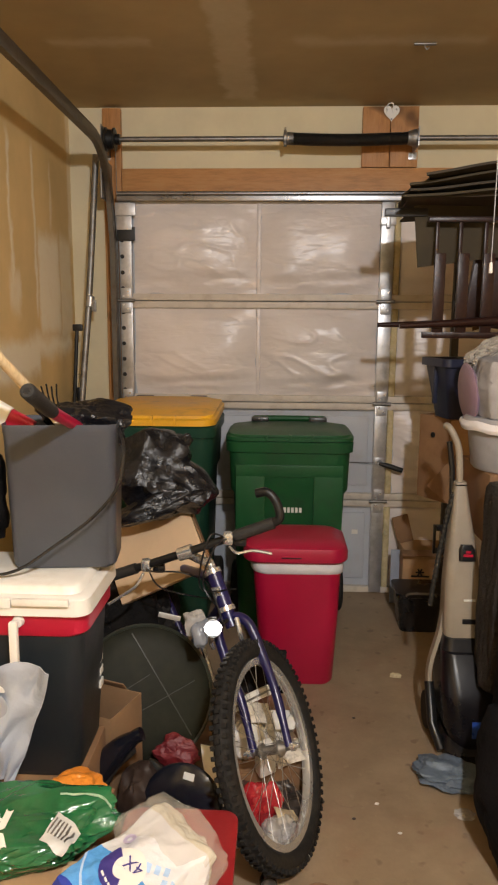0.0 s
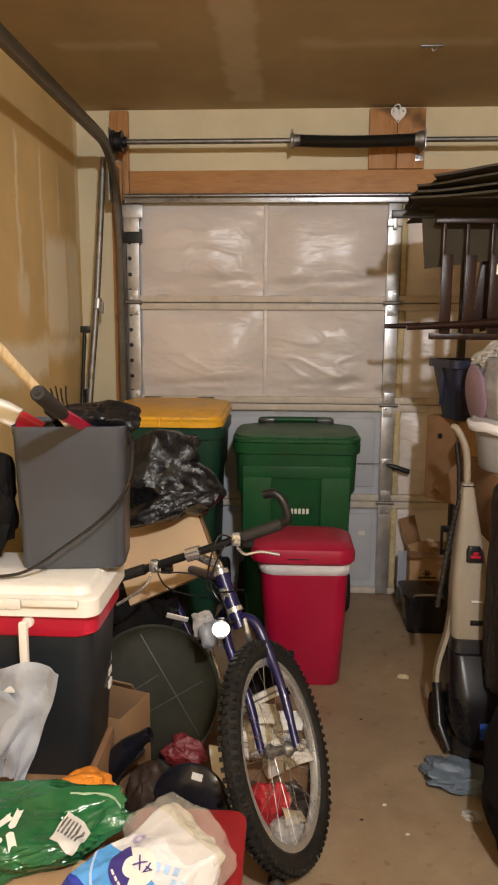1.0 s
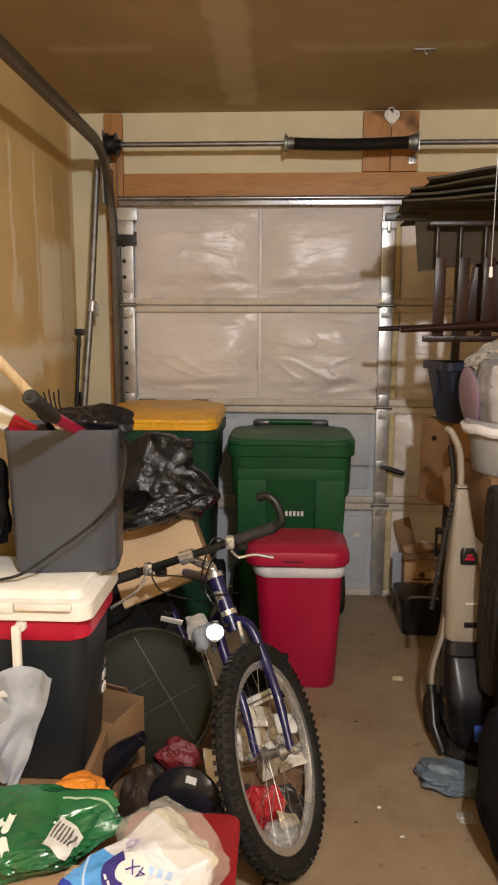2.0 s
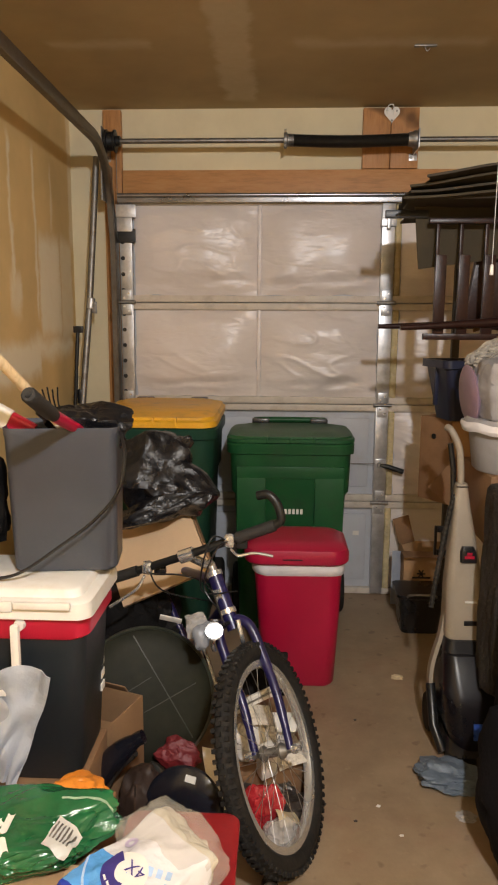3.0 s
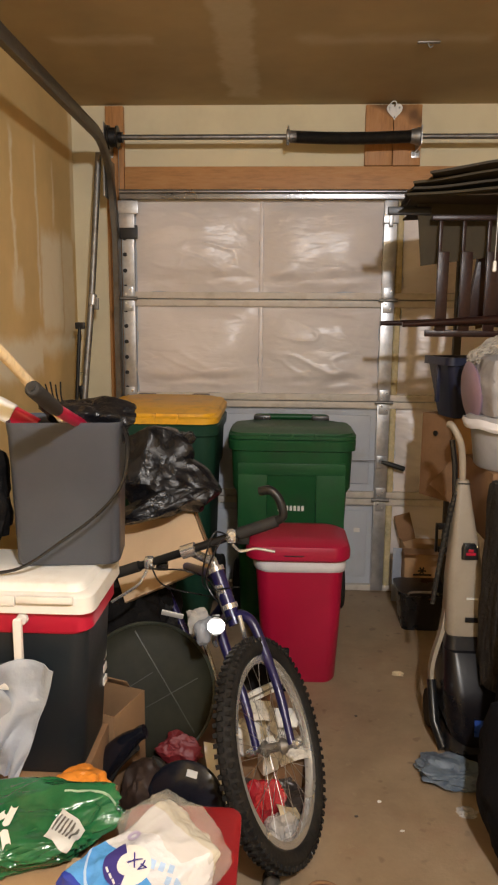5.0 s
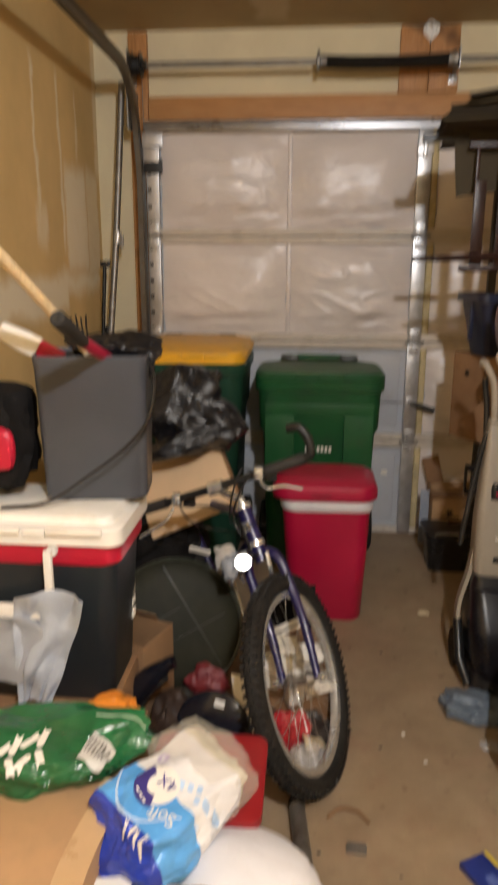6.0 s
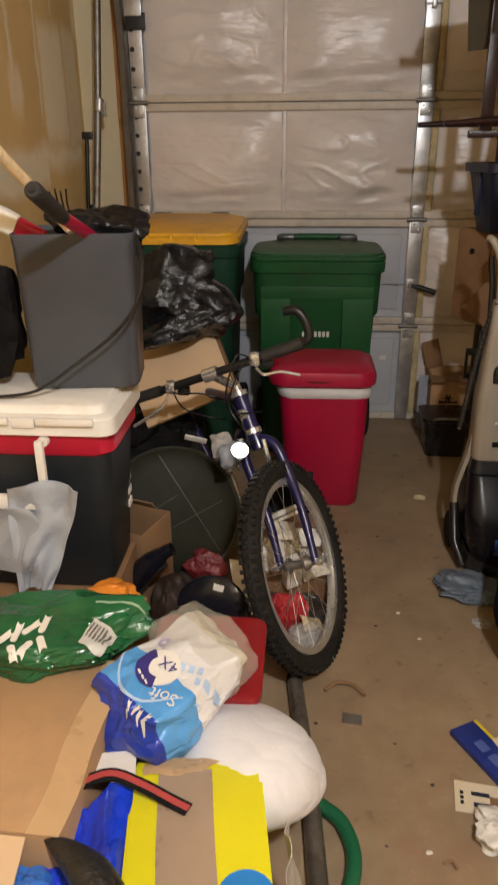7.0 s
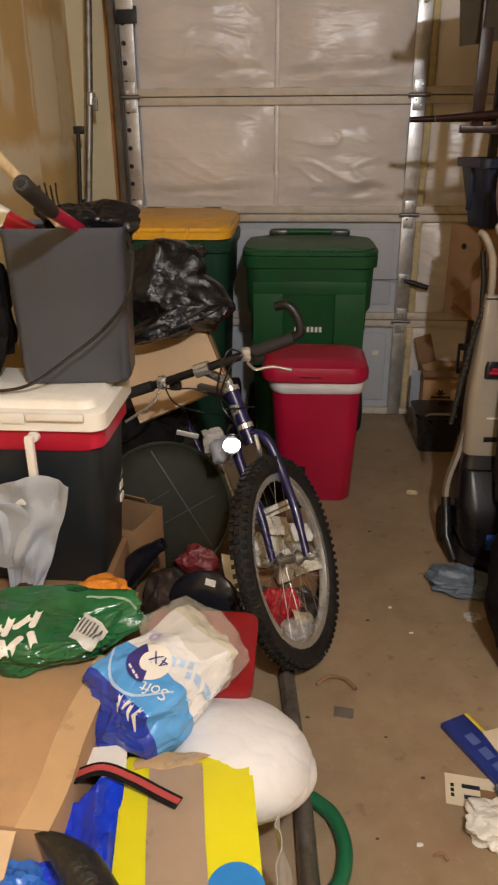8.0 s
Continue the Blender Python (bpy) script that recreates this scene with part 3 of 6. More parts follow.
for y in (0.2, -1.4):
    part("hanger_strap", box(TX - 0.016, TX + 0.004, y - 0.015, y + 0.015, TZ + 0.02, H - 0.001, 0.001), m_galv_dull, track)

# ceiling eyelet and pull cord
eye = thing("ceiling_hook", "small metal hook plate on the ceiling", "hook")
part("plate", box(0.68, 0.77, 2.935, 2.955, H - 0.006, H - 0.001, 0.001), m_galv_dull, eye)
part("hook", tube(spline([(0.725, 2.945, H - 0.006), (0.725, 2.945, H - 0.014), (0.733, 2.945, H - 0.022), (0.742, 2.945, H - 0.014)], 5), 0.003, 8), m_galv_dull, eye)
cord = thing("pull_cord", "thin white pull cord hanging from the ceiling", "cord")
part("string", tube([(0.775, 2.0, H - 0.001), (0.772, 2.0, 1.66)], 0.0013, 6), m_galv, cord)
part("pull_weight", lathe([(0.003, 0.03), (0.005, 0.026), (0.006, 0.0), (0.003, -0.002)], 10, pose(0.772, 2.0, 1.635)), m_white_plastic, cord)
holder = thing("lamp_holder", "white porcelain lamp holder on the ceiling", "lamp holder")
part("base", lathe([(0.02, -0.11), (0.03, -0.10), (0.032, -0.05), (0.055, -0.03), (0.06, -0.001)], 24, pose(LAMP[0], LAMP[1], H)), m_white_plastic, holder)

# pole leaning in the corner
pole = thing("pole_pruner", "long grey pole tool leaning in the corner", "garden tool")
P = [(-0.800, 3.62, 2.33), (-0.840, 3.55, 1.59), (-0.876, 3.50, 1.10), (-0.955, 3.42, 0.02)]
part("pole", tube(spline(P, 6), 0.017, 12), m_galv_dull, pole, "dull grey metal pole")
part("collar", lathe([(0.016, -0.03), (0.021, -0.025), (0.021, 0.025), (0.016, 0.03)], 14, Matrix.Translation((-0.833, 3.55, 1.59)) @ pose(0, 0, 0, -6, 5)), m_galv, pole)
part("latch", box(-0.825, -0.80, 3.535, 3.548, 1.54, 1.60, 0.003), m_galv_dull, pole)
part("side_rod", tube([(-0.893, 3.50, 1.45), (-0.915, 3.47, 1.0), (-0.95, 3.44, 0.3)], 0.010, 10), m_black_steel, pole)
part("lever", box(-0.915, -0.865, 3.49, 3.515, 1.44, 1.475, 0.006), m_black_plastic, pole)
part("lower_clip", box(-0.905, -0.875, 3.485, 3.51, 1.07, 1.15, 0.012), m_black_plastic, pole)
pole2 = thing("closet_rod", "white painted board strip leaning beside the corner", "board")
part("strip", box(-0.972, -0.955, 3.700, 3.766, 0.001, 1.2, 0.002), m_wall_cream, pole2)


# ---- wheeled refuse carts ----
def cart(cx, y0, y1, w, rim, lidz, lid_mat, body_mat, label, front_panel, tilt):
    c = thing("wheeled_cart", label, "refuse cart", "refuse carts")
    cy, hd, hw = (y0 + y1) / 2, (y1 - y0) / 2, w / 2
    body = loft([(cx, cy + 0.02, 0.04, hw * 0.80, hd * 0.70, 0.06), (cx, cy + 0.015, 0.06, hw * 0.81, hd * 0.72, 0.07), (cx, cy, rim - 0.26, hw * 0.88, hd * 0.86, 0.07),
                 (cx, cy, rim - 0.235, hw * 0.93, hd * 0.90, 0.07), (cx, cy, rim - 0.055, hw * 0.95, hd * 0.93, 0.07), (cx, cy, rim - 0.05, hw * 0.995, hd * 0.985, 0.075),
                 (cx, cy, rim - 0.006, hw, hd, 0.075), (cx, cy, rim, hw * 0.98, hd * 0.98, 0.07)], 6)
    part("body", body, body_mat, c)
    if front_panel:
        yb = cy - hd * 0.88
        z1 = rim - 0.165
        part("front_recess_frame", join(box(cx - 0.250, cx - 0.115, yb - 0.016, yb + 0.05, 0.45, z1 + 0.02, 0.004), box(cx + 0.115, cx + 0.250, yb - 0.016, yb + 0.05, 0.45, z1 + 0.02, 0.004), box(cx - 0.2505, cx + 0.2505, yb - 0.0163, yb + 0.05, z1 - 0.002, z1 + 0.055, 0.004)), body_mat, c)
        for i in range(7):
            part("serial_bar", box(cx - 0.062 + i * 0.0185, cx - 0.050 + i * 0.0185, cy - hd * 0.868 - 0.002, cy - hd * 0.84, 0.605, 0.628, 0), m_white_plastic, c)
    k = (lidz - rim) / 0.06
    lid = loft([(cx, cy, rim + 0.004, hw * 1.0, hd * 1.0, 0.075), (cx, cy, rim + 0.03 * k, hw * 1.0, hd * 1.0, 0.08), (cx, cy + 0.005, rim + 0.037 * k, hw * 0.965, hd * 0.965, 0.08),
                (cx, cy + 0.005, rim + 0.048 * k, hw * 0.955, hd * 0.95, 0.08), (cx, cy + 0.02, lidz - 0.010 * k, hw * 0.89, hd * 0.86, 0.09), (cx, cy + 0.03, lidz, hw * 0.82, hd * 0.78, 0.10)], 6)
    for v in lid.verts:  # the lid falls towards the front
        v.co.z += (v.co.y - y0) / (y1 - y0) * tilt
    part("lid", lid, lid_mat, c)
    for dx in (-0.36, 0.0, 0.36):
        part("lid_rib", box(cx + dx * hw - 0.006, cx + dx * hw + 0.006, y0 - 0.003, y0 + 0.05, rim + 0.004, rim + 0.05 * k, 0.004), lid_mat, c)
    hb = tube(spline([(cx - hw * 0.62, y1 - 0.02, rim + 0.01), (cx - hw * 0.60, y1 + 0.035, rim + 0.040), (cx - hw * 0.5, y1 + 0.045, rim + 0.047), (cx + hw * 0.5, y1 + 0.045, rim + 0.047), (cx + hw * 0.60, y1 + 0.035, rim + 0.040), (cx + hw * 0.62, y1 - 0.02, rim + 0.01)], 8), 0.016, 10)
    part("handle_bar", hb, body_mat, c)
    for s in (-1, 1):
        part("hinge_lug", box(cx + s * hw * 0.5 - 0.045, cx + s * hw * 0.5 + 0.045, y1 - 0.03, y1 + 0.02, lidz - 0.015, lidz + 0.022, 0.008), m_black_plastic, c)
        wh = part("wheel", lathe([(0.03, -0.03), (0.11, -0.03), (0.125, -0.02), (0.125, 0.02), (0.11, 0.03), (0.03, 0.03)], 28, Matrix.Translation((cx + s * hw * 0.86, y1 - 0.09, 0.126)) @ turn_x), m_rubber, c)
        part("hub_cap", lathe([(0.05, -0.036), (0.05, 0.036)], 18, Matrix.Translation((cx + s * hw * 0.86, y1 - 0.09, 0.126)) @ turn_x), m_black_plastic, wh)
    part("foot", box(cx - hw * 0.7, cx + hw * 0.7, cy - hd * 0.62, cy + 0.05, 0.001, 0.05, 0.01), body_mat, c)
    return c
m_green = M("green_cart_plastic", (0.014, 0.092, 0.030), 0.42, var=0.2, scale=4, bump=0.12, fine=160, dirt=(0.03, 0.06, 0.035))
m_green_dark = M("dark_green_cart_plastic", (0.012, 0.055, 0.034), 0.45, var=0.2, scale=4, bump=0.12, fine=160)
m_yellow_lid = M("yellow_lid_plastic", (0.86, 0.46, 0.022), 0.42, var=0.1, scale=4, bump=0.1, fine=160, dirt=(0.45, 0.25, 0.05))
dull(m_green, 0.3)
dull(m_green_dark, 0.3)
cart(0.209, 3.06, 3.50, 0.60, 0.945, 0.984, m_green, m_green, "green plastic wheeled refuse cart with its lid shut", True, 0.002)
cart(-0.412, 2.95, 3.56, 0.57, 1.025, 1.085, m_yellow_lid, m_green_dark, "dark green wheeled cart with a yellow lid", False, 0.022)

# ---- red kitchen bin ----
m_red = M("red_plastic", (0.42, 0.007, 0.046), 0.38, var=0.12, scale=4, bump=0.06, fine=160)
rb = thing("waste_bin", "red plastic kitchen bin with white liner on concrete", "waste bin")
RX, RY = 0.236, 2.705
part("body", loft([(RX + 0.012, RY - 0.006, 0.001, 0.142, 0.10, 0.05), (RX + 0.012, RY - 0.006, 0.012, 0.150, 0.107, 0.055), (RX + 0.008, RY - 0.004, 0.30, 0.168, 0.124, 0.055), (RX + 0.004, RY, 0.52, 0.180, 0.138, 0.055)], 8), m_red, rb)
lin = loft([(RX + 0.004, RY, 0.487, 0.180, 0.139, 0.056), (RX + 0.004, RY, 0.496, 0.186, 0.145, 0.058), (RX + 0.003, RY, 0.520, 0.189, 0.149, 0.06), (RX + 0.003, RY, 0.545, 0.186, 0.146, 0.06)], 12)
for v in lin.verts:
    v.co += Vector((0.004 * noise.noise(v.co * 20), 0.005 * noise.noise(v.co * 18), 0.014 * noise.noise(v.co * 9)))
m_liner = crinkle_mat("white_liner", (0.84, 0.83, 0.86), 0.3, 14, 0.3, 0.05)
part("liner", lin, m_liner, rb, "crumpled white bag liner over the rim")
part("lid", loft([(RX - 0.003, RY, 0.541, 0.203, 0.158, 0.07), (RX - 0.003, RY, 0.550, 0.211, 0.167, 0.075), (RX - 0.003, RY, 0.582, 0.212, 0.168, 0.075), (RX - 0.003, RY, 0.602, 0.205, 0.162, 0.075),
                  (RX - 0.003, RY + 0.003, 0.618, 0.180, 0.135, 0.075), (RX - 0.003, RY + 0.005, 0.624, 0.12, 0.09, 0.06)], 10), m_red, rb, "domed red swing lid")
part("lid_seam", box(RX - 0.06, RX + 0.02, RY - 0.1715, RY - 0.164, 0.566, 0.570, 0.001), m_black_plastic, rb)


# ---- bicycle ----
m_bike = M("dark_blue_paint", (0.016, 0.014, 0.085), 0.32, 0.1, var=0.25, bump=0.03, coat=0.25, dirt=(0.02, 0.018, 0.03))
m_grip = M("grip_rubber", (0.022, 0.020, 0.018), 0.75, var=0.3, bump=0.5, fine=160)
# emission stands in for the glare that the headlight lens reflects
m_lens_glare = bpy.data.materials.new("glare_lamp_lens")
m_lens_glare.use_nodes = True
m_lens_glare.node_tree.nodes["Principled BSDF"].inputs["Emission Color"].default_value = (1.0, 0.97, 0.92, 1)
m_lens_glare.node_tree.nodes["Principled BSDF"].inputs["Emission Strength"].default_value = 16.0
# clear lens and housing, with a faint glow added by emission
m_lens_rim = bpy.data.materials.new("faint_glow_lens")
m_lens_rim.use_nodes = True
m_lens_rim.node_tree.nodes["Principled BSDF"].inputs["Base Color"].default_value = (0.16, 0.165, 0.18, 1)
m_lens_rim.node_tree.nodes["Principled BSDF"].inputs["Roughness"].default_value = 0.12
m_lens_rim.node_tree.nodes["Principled BSDF"].inputs["Emission Color"].default_value = (0.95, 0.97, 1.0, 1)
m_lens_rim.node_tree.nodes["Principled BSDF"].inputs["Emission Strength"].default_value = 0.06
m_spoke = M("dull_spoke_steel", (0.42, 0.42, 0.41), 0.35, 0.9, var=0.2, bump=0.03)
bike = thing("bicycle", "dark blue mountain bicycle leaning in the clutter", "bicycle")
UP = Vector((-0.3529, 0.1045, 0.9298))
hd = Vector((-0.2840, -0.9588, 0.0))
axl = Vector((0.8915, -0.2641, 0.3681))
HUB = Vector((0.1520, 1.6870, 0.2880))
ZUP = Vector((0, 0, 1))


def wheel(name, centre, fwd, up, parent):
    side = up.cross(fwd)
    W = Matrix(((fwd.x, side.x, up.x, centre.x), (fwd.y, side.y, up.y, centre.y), (fwd.z, side.z, up.z, centre.z), (0, 0, 0, 1))) @ Matrix.Scale(1.035, 4)

    def ring(profile, seg=72):
        bm = bmesh.new()
        rows = [[bm.verts.new((r * math.cos(2 * math.pi * i / seg), y, r * math.sin(2 * math.pi * i / seg))) for r, y in profile] for i in range(seg)]
        n = len(profile)
        for i in range(seg):
            a, b = rows[i], rows[(i + 1) % seg]
            for j in range(n):
                bm.faces.new((a[j], a[(j + 1) % n], b[(j + 1) % n], b[j]))
        bm.transform(W)
        return bm
    tyre = part(name, ring([(0.270 + 0.026 * math.cos(a), 0.025 * math.sin(a)) for a in [2 * math.pi * k / 12 for k in range(12)]]), m_rubber, parent, "knobbly black tyre")
    kn = bmesh.new()
    for i in range(78):
        a = 2 * math.pi * i / 78
        for y, r, dx in ((-0.018, 0.289, 0.0), (0.018, 0.289, 0.0), (0.0, 0.296, 0.5)):
            q = a + dx * 2 * math.pi / 78
            c = bmesh.ops.create_cube(kn, size=1, matrix=Matrix.Rotation(-q, 4, "Y") @ Matrix.Translation((r, y, 0)) @ Matrix.Diagonal((0.012, 0.012, 0.011, 1)))
    kn.transform(W)
    tagged(part("tread", kn, m_rubber, tyre), kind="stuff")
    part("rim", ring([(0.228, -0.012), (0.246, -0.013), (0.248, -0.009), (0.242, 0.0), (0.248, 0.009), (0.246, 0.013), (0.228, 0.012), (0.224, 0.0)]), m_chrome, tyre, "bright alloy rim")
    sp = bmesh.new()
    for i in range(32):
        a, b = 2 * math.pi * i / 32, 2 * math.pi * (i + (5 if i % 4 < 2 else -5)) / 32
        y = 0.026 if i % 2 else -0.026
        p0, p1 = Vector((0.018 * math.cos(b), y, 0.018 * math.sin(b))), Vector((0.226 * math.cos(a), 0, 0.226 * math.sin(a)))
        s = tube([p0, p1], 0.0008, 5)
        me = bpy.data.meshes.new("tmp")
        s.to_mesh(me)
        s.free()
        sp.from_mesh(me)
        bpy.data.meshes.remove(me)
    sp.transform(W)
    part("spokes", sp, m_spoke, tyre)
    part("hub", moved(lathe([(0.006, -0.062), (0.009, -0.06), (0.009, -0.045), (0.022, -0.03), (0.022, -0.024), (0.013, -0.02), (0.013, 0.02), (0.022, 0.024), (0.022, 0.03), (0.009, 0.045), (0.009, 0.06), (0.006, 0.062)], 16, pose(0, 0, 0, 90)), W), m_galv_dull, tyre)
    return tyre
wheel("front_tyre", HUB, hd, UP, bike)
back = Vector((-0.52, 0.854, 0))
bup = (UP - back * UP.dot(back)).normalized()
REAR = Vector((0.253, 1.66, 0)) + back * 1.02 + bup * 0.308
wheel("rear_tyre", REAR, -back, bup, bike)
AXIS = UP * 0.951 - hd * 0.309 - axl * 0.155


def steer(s):
    """Point on the steering axis, s metres above the hub."""
    return HUB - hd * 0.035 + AXIS * s
TOP = steer(0.54)
part("fork_crown", tube([steer(0.395), steer(0.345)], 0.021, 14), m_bike, bike)
for s in (-1, 1):
    leg = [steer(0.375), steer(0.368) + axl * 0.032 * s, steer(0.335) + axl * 0.056 * s, steer(0.24) + axl * 0.060 * s, steer(0.13) + axl * 0.058 * s, HUB + axl * 0.056 * s]
    part("fork_leg", tube(spline(leg, 6), 0.0155, 12, [1.0] * 20 + [0.9] * 7 + [0.75] * 4), m_bike, bike)
    part("axle_nut", moved(lathe([(0.013, 0), (0.013, 0.012), (0.007, 0.016), (0.007, 0.026)], 10), Matrix.Translation(HUB + axl * 0.062 * s) @ axl.to_track_quat("Z", "Y").to_matrix().to_4x4() @ (Matrix.Identity(4) if s > 0 else pose(0, 0, 0, 180))), m_chrome, bike)
part("head_tube", tube([steer(0.405), steer(0.515)], 0.023, 16), m_bike, bike)
for s in (0.393, 0.513):
    part("headset_cup", tube([steer(s), steer(s + 0.015)], 0.027, 16), m_chrome, bike)
part("head_badge", moved(box(-0.013, 0.013, -0.003, 0.003, -0.020, 0.020, 0.002), Matrix.Translation(steer(0.46) + hd * 0.0235) @ Matrix.Rotation(radians(-15), 4, "Z") @ Matrix.Rotation(radians(-18), 4, "Y")), m_chrome, bike)
BARC, BARD = Vector((-0.112, 1.858, 0.810)), Vector((0.9265, -0.1007, 0.3625))
part("stem", tube(spline([steer(0.52), steer(0.555), steer(0.565) + hd * 0.03, BARC], 5), 0.0135, 12), m_chrome, bike)
part("stem_clamp", tube([BARC - BARD * 0.022, BARC + BARD * 0.022], 0.020, 14), m_chrome, bike)


def bar(q, drop=0.0):
    return BARC + BARD * q - hd * (0.10 * abs(q)) * 0.6 + ZUP * drop
part("handlebar", tube([bar(-0.30), bar(-0.2), bar(-0.08), bar(0), bar(0.08), bar(0.2), bar(0.28)], 0.0125, 12), m_black_steel, bike, "matt black flat handlebar")
part("left_grip", tube([bar(-0.31), bar(-0.17)], 0.0165, 14), m_grip, bike)
part("right_grip", tube([bar(0.158), bar(0.276)], 0.0175, 14), m_grip, bike)
E0 = bar(0.285)
part("bar_end", tube(spline([E0 - BARD * 0.01, E0 + Vector((0.010, -0.004, 0.016)), E0 + Vector((-0.002, 0.002, 0.060)), E0 + Vector((-0.028, 0.010, 0.086)), E0 + Vector((-0.060, 0.02, 0.080))], 6), 0.0135, 12), m_black_steel, bike)
BL, BR = bar(-0.135), bar(0.135)
for c, lever in ((BL, [BL + Vector((-0.004, -0.026, -0.016)), BL + Vector((-0.02, -0.05, -0.045)), BL + Vector((-0.06, -0.055, -0.075)), BL + Vector((-0.105, -0.055, -0.105))]),
                 (BR, [BR + Vector((0.006, -0.026, -0.018)), BR + Vector((0.03, -0.045, -0.030)), BR + Vector((0.075, -0.05, -0.020)), BR + Vector((0.130, -0.05, -0.028))])):
    cl = part("brake_clamp", blob((0.036, 0.036, 0.045), 3, 3, 0.1, 0.05, 0.6, m=Matrix.Translation(c)), m_chrome, bike)
    part("brake_lever", tube(spline(lever, 5), 0.0045, 8), m_chrome, cl)
    part("shifter", moved(box(-0.018, 0.018, -0.014, 0.014, -0.014, 0.010, 0.006), Matrix.Translation(Vector(c) + Vector((0.035, 0.02, -0.014)))), m_black_plastic, cl)
for pts in ([BL, BL + Vector((0.03, -0.08, 0.01)), BARC + Vector((0.0, -0.09, -0.03)), steer(0.50) + hd * 0.06, steer(0.38) + hd * 0.05],
            [BR, BR + Vector((-0.03, -0.08, 0.0)), BARC + Vector((0.06, -0.08, -0.06)), steer(0.42) + hd * 0.05],
            [BL, BL + Vector((0.05, -0.05, -0.05)), steer(0.47) + hd * 0.05 - axl * 0.05, steer(0.43) - hd * 0.04 - axl * 0.05],
            [BR, BR + Vector((-0.05, -0.06, 0.02)), BARC + Vector((0.05, -0.05, -0.09)), steer(0.44) - hd * 0.05 + axl * 0.03]):
    part("cable", tube(spline(pts, 8), 0.0026, 6), m_black_plastic, bike)
crown = steer(0.36)
lampc = Vector((-0.025, 1.80, 0.599))
aim = Vector((0.16, -0.1, 1.45)) - lampc
LM = Matrix.Translation(lampc) @ aim.to_track_quat("Z", "Y").to_matrix().to_4x4()
hl = part("headlight", lathe([(0.014, -0.05), (0.022, -0.03), (0.026, 0.0), (0.026, 0.004)], 20, LM), m_spoke, bike)
part("lamp_lens", lathe([(0.0245, 0.0045), (0.022, 0.006), (0.016, 0.0075), (0.0135, 0.008)], 24, LM), m_lens_rim, hl, "clear ribbed lamp lens")
part("lens_glare", lathe([(0.0255, 0.0082), (0.022, 0.0115), (0.012, 0.014), (0.002, 0.015)], 20, LM @ Matrix.Diagonal((1.0, 0.80, 1, 1))), m_lens_glare, hl, "white lens glare made by emission")
part("lamp_housing", moved(blob((0.055, 0.085, 0.06), 33, 4, 0.12, 0.03, 0.5, 1.6, facets=16), LM @ Matrix.Translation((-0.036, -0.014, -0.035))), m_lens_rim, hl, "clear plastic lamp housing")
part("lamp_clip", moved(box(-0.012, 0.012, 0.024, 0.034, -0.03, 0.002, 0.003), LM), m_black_plastic, hl)
part("lamp_bracket", tube([lampc + Vector((0.0, 0.02, 0)), crown + Vector((0, 0, 0.01))], 0.007, 8), m_black_plastic, hl)
for s in (-1, 1):
    arm = crown + axl * 0.05 * s - ZUP * 0.03 + hd * 0.03
    part("brake_arm", tube(spline([arm - ZUP * 0.03, arm + hd * 0.015, arm + ZUP * 0.05 - axl * 0.02 * s], 4), 0.007, 8), m_chrome, bike)
SEAT, BB = TOP + back * 0.52 + Vector((-0.02, 0, -0.13)), steer(0.2) + back * 0.50 + Vector((0.02, 0, -0.14))
h1, h2 = steer(0.50), steer(0.42)
part("top_tube", tube([h1, SEAT], 0.016, 12), m_bike, bike)
part("down_tube", tube([h2, BB], 0.018, 12), m_bike, bike)
part("seat_tube", tube([BB, SEAT + Vector((-0.01, 0.02, 0.03))], 0.016, 12), m_bike, bike)
for s in (-1, 1):
    w = Vector((back.y, -back.x, 0)) * 0.055 * s
    part("chain_stay", tube([BB + w * 0.6, REAR + w], 0.009, 8), m_bike, bike)
    part("seat_stay", tube([SEAT + w * 0.3, REAR + w], 0.008, 8), m_bike, bike)
part("saddle", blob((0.13, 0.25, 0.06), 2, 4, 0.05, 0, 0.3, m=Matrix.Translation(SEAT + Vector((-0.015, 0.03, 0.06))) @ Matrix.Rotation(radians(25), 4, "Z")), m_black_plastic, bike)
part("crank", tube([BB + axl * 0.06 + Vector((0.05, -0.08, -0.1)), BB + axl * 0.06], 0.010, 8), m_chrome, bike)

# ---- cooler, charcoal bin and tools ----
m_cooler = M("dark_navy_plastic", (0.014, 0.020, 0.026), 0.45, var=0.15, bump=0.08)
m_red_band = M("red_band_plastic", (0.50, 0.012, 0.042), 0.4, var=0.08, bump=0.04)
cooler = thing("cooler", "black cooler with red band and white lid", "cooler")
CX0, CX1, CY0, CY1 = -0.86, -0.272, 1.345, 1.62
ccx, ccy, chw, chd = (CX0 + CX1) / 2, (CY0 + CY1) / 2, (CX1 - CX0) / 2, (CY1 - CY0) / 2
part("body", loft([(ccx, ccy, 0.402, chw - 0.045, chd - 0.035, 0.03), (ccx, ccy, 0.42, chw - 0.035, chd - 0.025, 0.04), (ccx, ccy, 0.775, chw - 0.012, chd - 0.008, 0.04)], 6), m_cooler, cooler)
part("red_band", loft([(ccx, ccy, 0.774, chw - 0.006, chd - 0.004, 0.045), (ccx, ccy, 0.780, chw, chd, 0.045), (ccx, ccy, 0.828, chw, chd, 0.045)], 6), m_red_band, cooler, "red plastic collar band")
